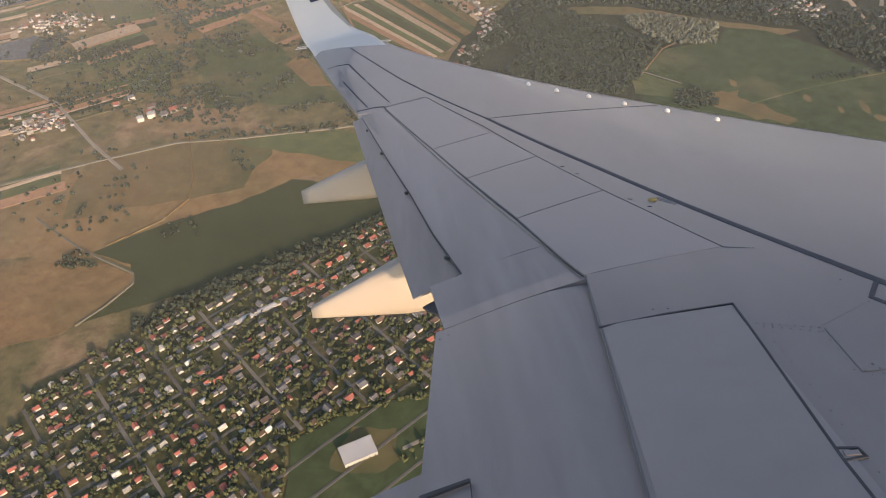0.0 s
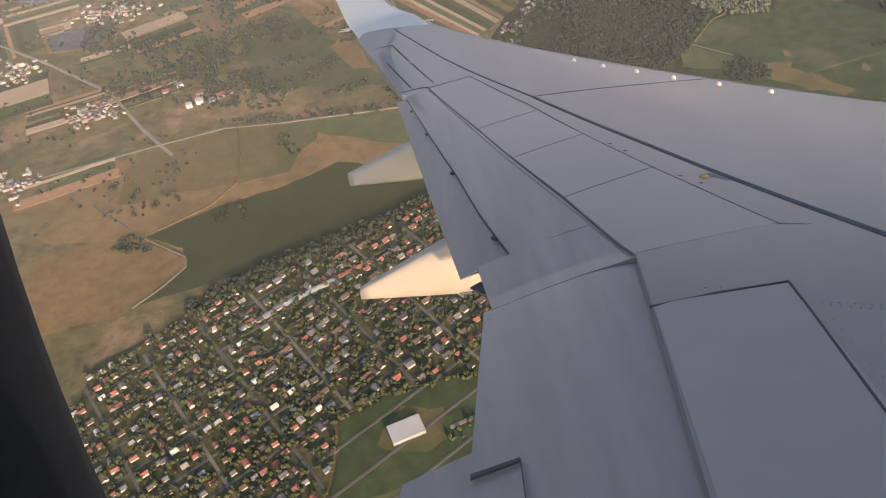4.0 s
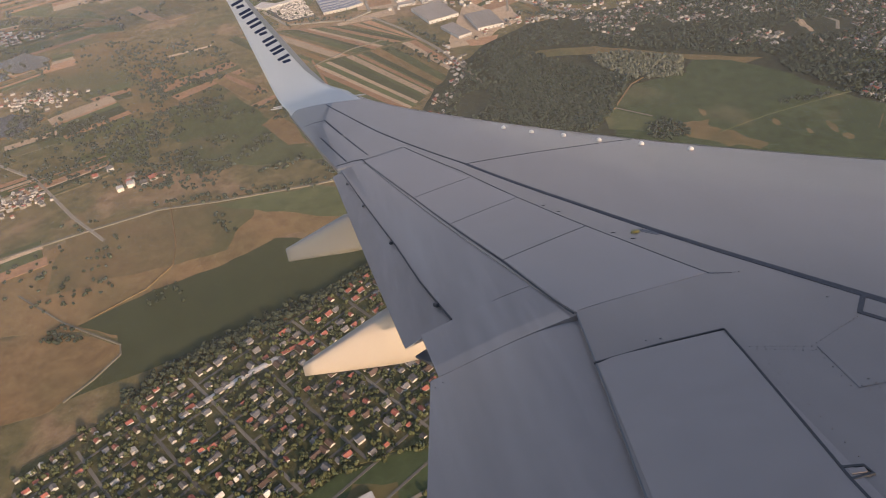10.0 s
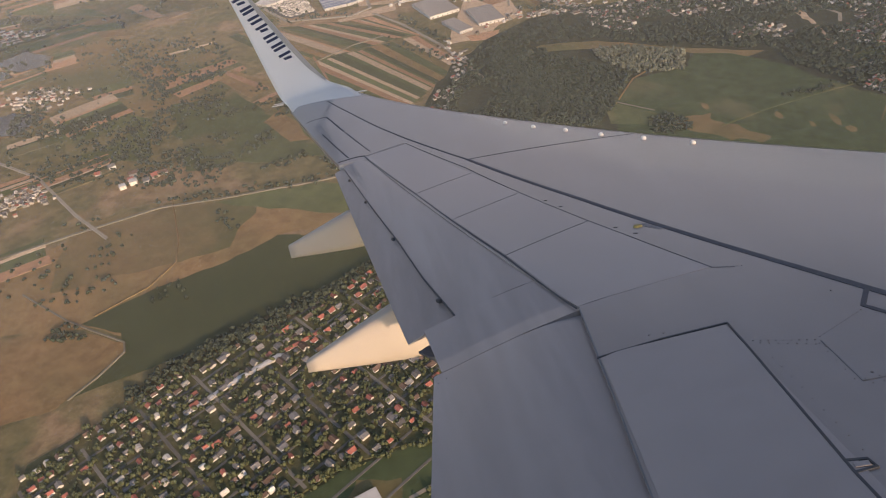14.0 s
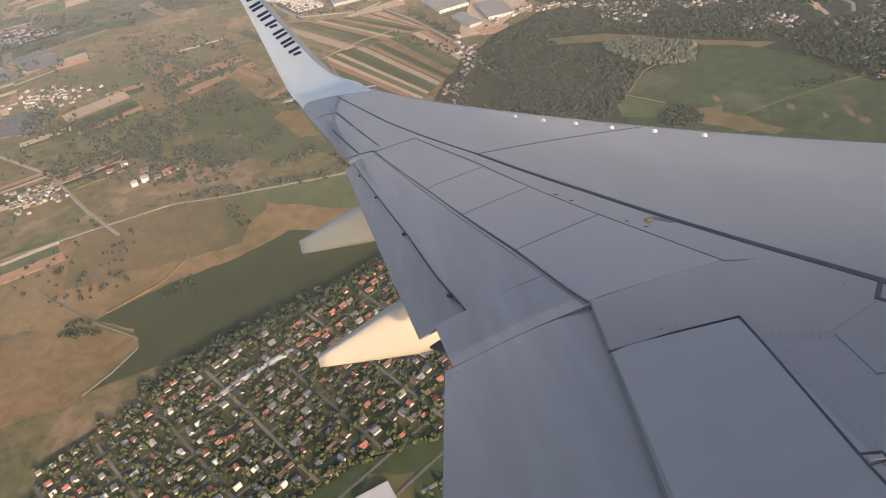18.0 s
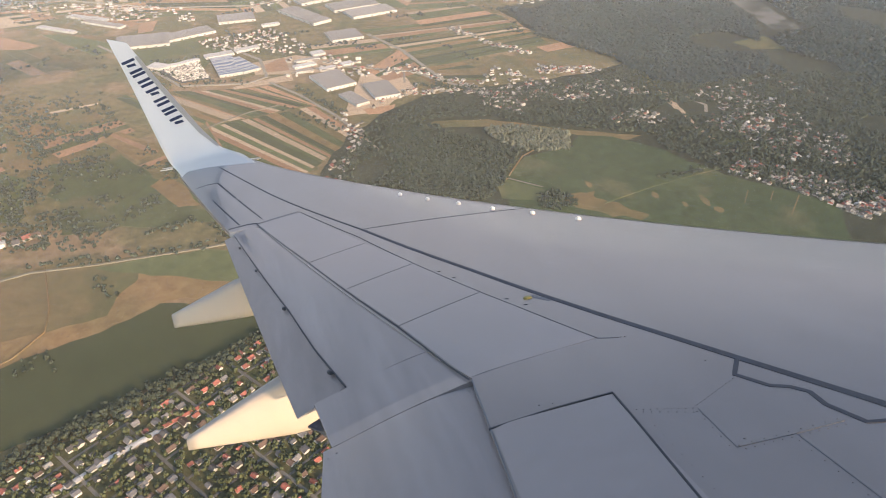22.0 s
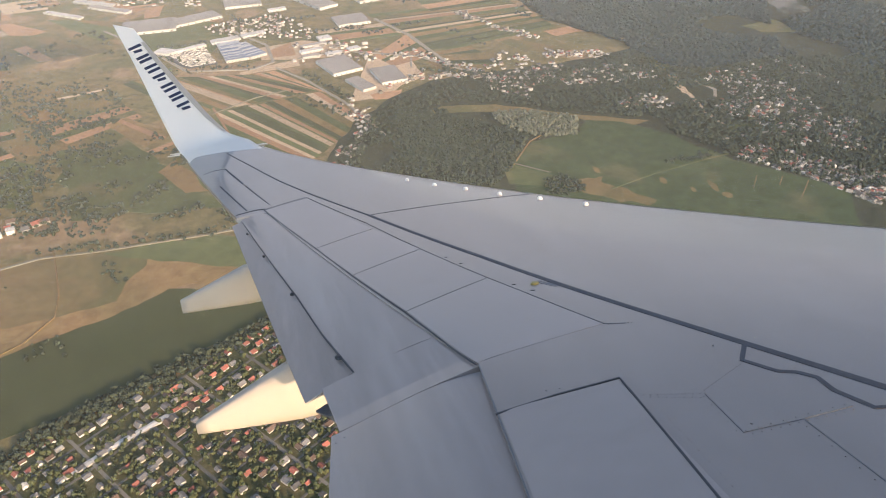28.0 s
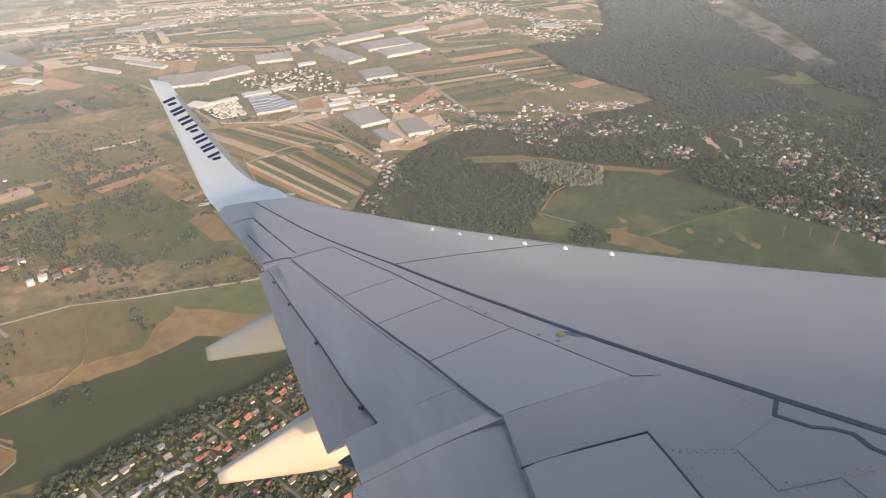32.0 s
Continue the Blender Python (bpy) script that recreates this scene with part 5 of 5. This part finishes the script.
for p0, p1, p2, h, rm, lab in (
        ((-141, 391), (-109, 406), (-118, 426), 8, shed_white, "broad white hall on a dusty yard beside the suburb"),
        ((-15, 1667), (56, 1698), (-8, 1786), 9, shed_roof, "broad grey-roofed warehouse beside strip fields"),
        ((48, 1559), (78, 1575), (40, 1647), 8, shed_roof, "grey-roofed hall in a row of two"),
        ((94, 1591), (154, 1606), (117, 1696), 9, shed_roof, "grey-roofed hall with pale walls"),
        ((-474, 1915), (-438, 1895), (-467, 1952), 7, shed_white, "white low hall beside the car park"),
        ((-435, 1895), (-341, 1947), (-347, 1962), 6, shed_white, "long white low hall beside the car park"),
        ((-278, 1811), (-223, 1826), (-296, 1955), 7, shed_blue, "market hall with blue and white roof strips"),
        ((-220, 1826), (-180, 1850), (-236, 1952), 7, shed_blue, "market hall with blue and white roof strips"),
        ((-327, 1956), (-255, 1982), (-268, 2007), 6, shed_white, "long white market hall"),
        ((-249, 1992), (-190, 2019), (-199, 2040), 6, shed_white, "long white market hall")):
    warehouse(p0, p1, p2, h, rm, lab)
for p0, p1, p2, h, rm, lab in (
        ((-742, 2372), (-613, 2287), (-602, 2311), 7, shed_roof, "long low greenhouse block"),
        ((-803, 2444), (-676, 2368), (-663, 2387), 6, shed_white, "long white low shed"),
        ((-864, 2345), (-740, 2262), (-737, 2281), 6, shed_white, "long white low shed"),
        ((-1346, 2860), (-1083, 2914), (-1095, 2944), 8, shed_white, "very long white low building"),
        ((-1495, 2808), (-1349, 2851), (-1368, 2880), 8, shed_white, "long white low building"),
        ((-876, 2779), (-666, 2834), (-691, 2882), 8, shed_roof, "long grey hall near the town"),
        ((-1200, 2411), (-1146, 2381), (-1177, 2452), 7, shed_white, "white building by the lake"),
        ((-1425, 2496), (-1344, 2550), (-1372, 2590), 6, shed_white, "white buildings by the lake"),
        ((-1039, 2241), (-969, 2208), (-986, 2257), 6, shed_white, "white hall on a bare building site")):
    warehouse(p0, p1, p2, h, rm, lab)
for p0, p1, p2, h, rm, lab in (
        ((-93, 1834), (-37, 1854), (-42, 1872), 6, shed_white, "white low hall between yards"),
        ((-88, 1801), (-46, 1808), (-51, 1825), 6, shed_roof, "grey low hall between yards"),
        ((-28, 1807), (11, 1818), (6, 1835), 6, shed_white, "white low hall between yards"),
        ((-44, 1922), (-12, 1934), (-21, 1963), 7, shed_white, "white hall between yards"),
        ((-91, 1878), (-27, 1898), (-31, 1912), 6, shed_roof, "grey low hall between yards"),
        ((31, 1830), (59, 1842), (53, 1864), 6, shed_white, "small white hall between yards"),
        ((609, 2496), (692, 2448), (705, 2490), 7, shed_white, "pale block at the far village"),
        ((-190, 2216), (-140, 2231), (-146, 2249), 6, shed_white, "white low hall between houses")):
    warehouse(p0, p1, p2, h, rm, lab)


# far towns and hamlets: small blocks with pitched roofs, too far to tell apart
def hamlet(name, places, label, roofs=(0, 0, 1, 2, 3), walls=None):
    vv, ff, base = [], [], 0
    for x, y, w, d, h, a in places:
        ca, sa = math.cos(a), math.sin(a)
        q = []
        for px, py, pz in ((-w, -d, 0), (w, -d, 0), (w, d, 0), (-w, d, 0), (-w, -d, h), (w, -d, h), (w, d, h), (-w, d, h), (-w, 0, h * 1.5), (w, 0, h * 1.5)):
            px, py = px / 2, py / 2
            q.append((x + px * ca - py * sa, y + px * sa + py * ca, GROUND + pz))
        vv += q
        ff += [tuple(base + k for k in t) for t in ((0, 1, 5, 4), (2, 3, 7, 6), (1, 2, 6, 9, 5), (3, 0, 4, 8, 7), (4, 5, 9, 8), (6, 7, 8, 9))]
        base += 10
    me = mesh_of(name, vv, ff, walls or wall_white)
    for rm in (roof_red, roof_grey, roof_brown):
        me.materials.append(rm)
    for k in range(len(places)):
        tone = rng.choice(roofs)
        for f_ in (6 * k + 4, 6 * k + 5):
            me.polygons[f_].material_index = tone
    return tagged(new(name, me), label, "buildings", kind="stuff")


def homes(places, turn, big=1.0):
    return [(x, y, rng.uniform(6, 11) * big, rng.uniform(5, 8) * big, rng.uniform(2.8, 4.6), turn + rng.choice((0, 1.57)) + rng.uniform(-0.15, 0.15)) for x, y in places]


belt = homes(scatter([(325, 1596), (645, 1632), (743, 1538), (734, 1395), (687, 1344), (565, 1371), (459, 1399), (332, 1509)], 300, -0.05, 0.006), 0.3)
belt += homes(scatter([(726, 1369), (849, 1505), (1068, 1563), (1128, 1390), (968, 1092), (869, 1128), (768, 1167), (720, 1250)], 480, -0.12, 0.006), 0.5)
belt += homes(scatter([(715, 1110), (773, 1157), (852, 1092), (978, 966), (869, 910), (800, 1028)], 330), 0.6)
belt += homes(scatter(FAR_WOOD, 220, 0.05, 0.004), 0.4)
belt += homes(along([(-15, 1210), (24, 1326), (47, 1432), (14, 1515)], 60, 12), 0.7) + homes(along([(97, 1584), (198, 1633), (313, 1606), (398, 1571)], 70, 12), 0.3)
hamlet("belt_houses", belt, "small pale houses with red and grey roofs among trees", (0, 0, 1, 2, 2, 3))
far = homes(along([(175, 1805), (264, 1703), (327, 1640)], 45, 10), 0.5) + homes(along([(518, 1715), (656, 1681)], 60, 14), 0.2) + homes(along([(355, 2104), (423, 1974), (522, 1835)], 70, 9), 0.4)
far += homes(scatter([(-381, 2111), (-162, 2203), (-74, 2045), (-47, 1945), (-293, 2013)], 170), 0.4, 0.8) + homes(scatter([(342, 1665), (416, 1757), (542, 1624), (388, 1594)], 50), 0.3)
far += homes(scatter([(-121, 1925), (60, 1941), (112, 1807), (-88, 1805)], 35), 0.2, 1.3)
far += homes(scatter([(-1845, 3131), (-1689, 3117), (-1356, 2889), (-1292, 2473), (-1414, 2410)], 150, 0.0, 0.004), 0.2, 1.3) + homes(scatter([(-1154, 3123), (-474, 3062), (-420, 2797), (-680, 2663), (-987, 2814)], 260, -0.05, 0.004), 0.2, 1.3)
far += homes(scatter([(-463, 3009), (511, 2924), (855, 2343), (623, 2293), (403, 2586), (-123, 2791)], 330, 0.0, 0.004), 0.2, 1.2) + homes(scatter([(-842, 2594), (-432, 2477), (-395, 2319), (-716, 2404)], 70), 0.2, 1.3)
far += homes(scatter([(1345, 2778), (1414, 2755), (1366, 2657), (1318, 2677)], 60), 0.2, 1.2)
far += homes(scatter([(-3538, 3280), (-1845, 3131), (-1504, 2560), (-2215, 2196)], 260, 0.0, 0.004), 0.2, 1.2) + homes(scatter([(-1238, 2879), (-943, 3001), (-633, 2505), (-833, 2411), (-1117, 2613)], 70, -0.1, 0.006), 0.2, 1.2)
for cx, cy, n, sp in ((-900, 1500, 90, 45), (-760, 1080, 70, 32), (-1150, 1900, 90, 60), (-820, 880, 50, 28), (-1000, 1250, 60, 40)):
    far += homes([(cx + rng.gauss(0, sp), cy + rng.gauss(0, sp * 0.6)) for _ in range(n)], 0.4)
for a, b, n in (((-1184, 2690), (-533, 2498), 60), ((-1543, 2625), (-1229, 2860), 60), ((-650, 3026), (397, 2803), 120), ((397, 2803), (834, 2481), 80), ((-239, 2465), (-114, 2530), 20), ((-1717, 2917), (-1042, 3146), 110), ((-1042, 3146), (74, 3085), 130), ((-2402, 2618), (-1543, 2625), 60), ((-103, 1805), (197, 1763), 40)):
    far += homes(along([a, b], n, 16), 0.2, 1.15)
hamlet("far_buildings", far, "bright little buildings of far villages and yards", (0, 0, 1, 2, 2, 2, 3))
hamlet("suburb_houses", spare, "small houses with red and grey roofs among trees", (0, 1, 1, 1, 2, 2, 2, 3, 3), wall_dull)
cars = [(x, y, rng.uniform(3, 5), rng.uniform(1.7, 2.2), 1.2, 0.5) for x, y in scatter([(-434, 1904), (-347, 1943), (-305, 1820), (-371, 1801)], 700)]
hamlet("parked_cars", cars, "rows of parked cars on the market's car park", (0, 0, 2))

# ---------------------------------------------------------------- sheets standing in for evening haze over the plain
def veil(radius, top, cover, tone, name="haze_veil"):
    """A translucent sheet standing in for haze over the plain at one distance."""
    m = bpy.data.materials.new(name)
    m.use_nodes = True
    n, l = m.node_tree.nodes, m.node_tree.links
    n.remove(n["Principled BSDF"])
    geo = n.new("ShaderNodeNewGeometry")
    sep = n.new("ShaderNodeSeparateXYZ")
    l.new(geo.outputs["Position"], sep.inputs["Vector"])
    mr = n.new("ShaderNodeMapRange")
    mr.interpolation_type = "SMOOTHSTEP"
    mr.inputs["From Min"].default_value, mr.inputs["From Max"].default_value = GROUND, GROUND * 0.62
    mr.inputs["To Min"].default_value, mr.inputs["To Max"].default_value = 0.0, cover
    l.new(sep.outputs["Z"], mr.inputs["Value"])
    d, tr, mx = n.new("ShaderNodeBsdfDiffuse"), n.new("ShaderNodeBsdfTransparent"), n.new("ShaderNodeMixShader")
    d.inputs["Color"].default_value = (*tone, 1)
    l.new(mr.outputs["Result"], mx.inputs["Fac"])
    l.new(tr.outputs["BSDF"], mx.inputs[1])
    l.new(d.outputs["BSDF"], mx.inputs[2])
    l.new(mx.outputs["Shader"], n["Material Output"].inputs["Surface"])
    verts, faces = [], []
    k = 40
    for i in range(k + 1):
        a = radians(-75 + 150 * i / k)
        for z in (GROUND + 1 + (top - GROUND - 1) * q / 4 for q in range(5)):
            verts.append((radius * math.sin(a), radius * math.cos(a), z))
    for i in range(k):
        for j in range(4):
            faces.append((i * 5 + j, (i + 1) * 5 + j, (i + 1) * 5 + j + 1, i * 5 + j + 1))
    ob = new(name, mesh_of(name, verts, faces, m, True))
    return tagged(ob, "translucent blue-grey sheet standing in for evening haze", "haze", kind="structure")


# blue-grey sheets imitate the haze of distance, denser farther out
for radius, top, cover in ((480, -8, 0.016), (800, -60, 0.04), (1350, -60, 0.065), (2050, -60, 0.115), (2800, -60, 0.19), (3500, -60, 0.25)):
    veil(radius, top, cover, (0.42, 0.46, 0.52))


def sky_backdrop():
    """The hazy evening sky low over the horizon, greyer at its foot, with faint streaks of cloud."""
    m = bpy.data.materials.new("hazy_sky")
    m.use_nodes = True
    n, l = m.node_tree.nodes, m.node_tree.links
    n.remove(n["Principled BSDF"])
    geo, sep = n.new("ShaderNodeNewGeometry"), n.new("ShaderNodeSeparateXYZ")
    l.new(geo.outputs["Position"], sep.inputs["Vector"])
    mr = n.new("ShaderNodeMapRange")
    mr.inputs["From Min"].default_value, mr.inputs["From Max"].default_value = GROUND, 1190
    l.new(sep.outputs["Z"], mr.inputs["Value"])
    ramp = n.new("ShaderNodeValToRGB")
    cr = ramp.color_ramp
    cr.elements[0].position, cr.elements[0].color = 0.0, (0.165, 0.172, 0.196, 1)
    cr.elements[1].position, cr.elements[1].color = 1.0, (0.140, 0.158, 0.220, 1)
    for pos, col in ((0.10, (0.200, 0.206, 0.232)), (0.20, (0.290, 0.288, 0.315)), (0.335, (0.440, 0.422, 0.446)), (0.52, (0.415, 0.415, 0.462)), (0.74, (0.275, 0.288, 0.345))):
        e = cr.elements.new(pos)
        e.color = (*col, 1)
    cr.interpolation = "B_SPLINE"
    l.new(mr.outputs["Result"], ramp.inputs["Fac"])
    mp, ns, cl = n.new("ShaderNodeMapping"), n.new("ShaderNodeTexNoise"), n.new("ShaderNodeValToRGB")
    mp.inputs["Scale"].default_value = (0.0011, 0.0011, 0.0060)
    l.new(geo.outputs["Position"], mp.inputs["Vector"])
    l.new(mp.outputs["Vector"], ns.inputs["Vector"])
    ns.inputs["Detail"].default_value = 7
    cl.color_ramp.elements[0].position, cl.color_ramp.elements[1].position = 0.5, 0.72
    cl.color_ramp.elements[0].color, cl.color_ramp.elements[1].color = (1, 1, 1, 1), (0.95, 0.95, 0.96, 1)
    l.new(ns.outputs["Fac"], cl.inputs["Fac"])
    mul = n.new("ShaderNodeMix")
    mul.data_type, mul.blend_type = "RGBA", "MULTIPLY"
    mul.inputs["Factor"].default_value = 1.0
    l.new(ramp.outputs["Color"], mul.inputs["A"])
    l.new(cl.outputs["Color"], mul.inputs["B"])
    d = n.new("ShaderNodeEmission")
    d.inputs["Strength"].default_value = 0.58
    l.new(mul.outputs["Result"], d.inputs["Color"])
    l.new(d.outputs["Emission"], n["Material Output"].inputs["Surface"])
    verts, faces, k = [], [], 48
    for i in range(k + 1):
        a = radians(-56 + 112 * i / k)
        for z in (GROUND + 1, -300, 300, 3300):
            verts.append((4750 * math.sin(a), 4750 * math.cos(a), z))
    for i in range(k):
        for j in range(3):
            faces.append((i * 4 + j, (i + 1) * 4 + j, (i + 1) * 4 + j + 1, i * 4 + j + 1))
    tagged(new("backdrop", mesh_of("backdrop", verts, faces, m, True)), "pale pinkish hazy evening sky above the horizon", "sky", kind="structure")


sky_backdrop()


def cloud(x, y, z, wide, tall, cover, seed):
    """A soft far cumulus, thin at its borders."""
    m = bpy.data.materials.new("cloud_white")
    m.use_nodes = True
    n, l = m.node_tree.nodes, m.node_tree.links
    n.remove(n["Principled BSDF"])
    co = n.new("ShaderNodeTexCoord")
    ns = n.new("ShaderNodeTexNoise")
    ns.inputs["Scale"].default_value, ns.inputs["Detail"].default_value = 2.2, 8.0
    mp = n.new("ShaderNodeMapping")
    mp.inputs["Location"].default_value = (seed, seed * 0.7, 0)
    mp.inputs["Scale"].default_value = (1.6, 1.0, 1.0)
    l.new(co.outputs["Object"], mp.inputs["Vector"])
    l.new(mp.outputs["Vector"], ns.inputs["Vector"])
    ln = n.new("ShaderNodeVectorMath")
    ln.operation = "LENGTH"
    l.new(co.outputs["Object"], ln.inputs[0])
    fall = n.new("ShaderNodeMapRange")
    fall.interpolation_type = "SMOOTHSTEP"
    fall.inputs["From Min"].default_value, fall.inputs["From Max"].default_value = 1.0, 0.1
    l.new(ln.outputs["Value"], fall.inputs["Value"])
    edge = n.new("ShaderNodeMapRange")
    edge.interpolation_type = "SMOOTHSTEP"
    edge.inputs["From Min"].default_value, edge.inputs["From Max"].default_value = 0.38, 0.62
    l.new(ns.outputs["Fac"], edge.inputs["Value"])
    both = n.new("ShaderNodeMath")
    both.operation = "MULTIPLY"
    l.new(fall.outputs["Result"], both.inputs[0])
    l.new(edge.outputs["Result"], both.inputs[1])
    thick = n.new("ShaderNodeMath")
    thick.operation = "MULTIPLY"
    thick.inputs[1].default_value = cover
    l.new(both.outputs["Value"], thick.inputs[0])
    d, tr, mx = n.new("ShaderNodeBsdfDiffuse"), n.new("ShaderNodeBsdfTransparent"), n.new("ShaderNodeMixShader")
    d.inputs["Color"].default_value = (0.60, 0.51, 0.50, 1)
    l.new(thick.outputs["Value"], mx.inputs["Fac"])
    l.new(tr.outputs["BSDF"], mx.inputs[1])
    l.new(d.outputs["BSDF"], mx.inputs[2])
    l.new(mx.outputs["Shader"], n["Material Output"].inputs["Surface"])
    bm = bmesh.new()
    bmesh.ops.create_grid(bm, x_segments=16, y_segments=8, size=1)
    for v in bm.verts:
        v.co.z = 0.12 * (1 - v.co.x ** 2) * (1 - v.co.y ** 2)
    me = bpy.data.meshes.new("cloud")
    bm.to_mesh(me)
    bm.free()
    me.materials.append(m)
    ob = new("cloud", me)
    ob.matrix_world = look((x, y, z), (2 * x, 2 * y, z)) @ Matrix.Diagonal((wide / 2, tall / 2, wide / 4, 1))
    tagged(ob, "soft pinkish cumulus cloud above the haze", "cloud", kind="structure")


for x, y, z, wide, tall, cover, seed in ((-2300, 4020, 420, 1150, 300, 0.9, 1.3), (-1600, 4320, 380, 420, 120, 0.7, 4.2), (-250, 4600, 470, 1100, 70, 0.25, 7.7), (-2650, 3780, 500, 800, 240, 0.8, 9.1)):
    cloud(x, y, z, wide, tall, cover, seed)
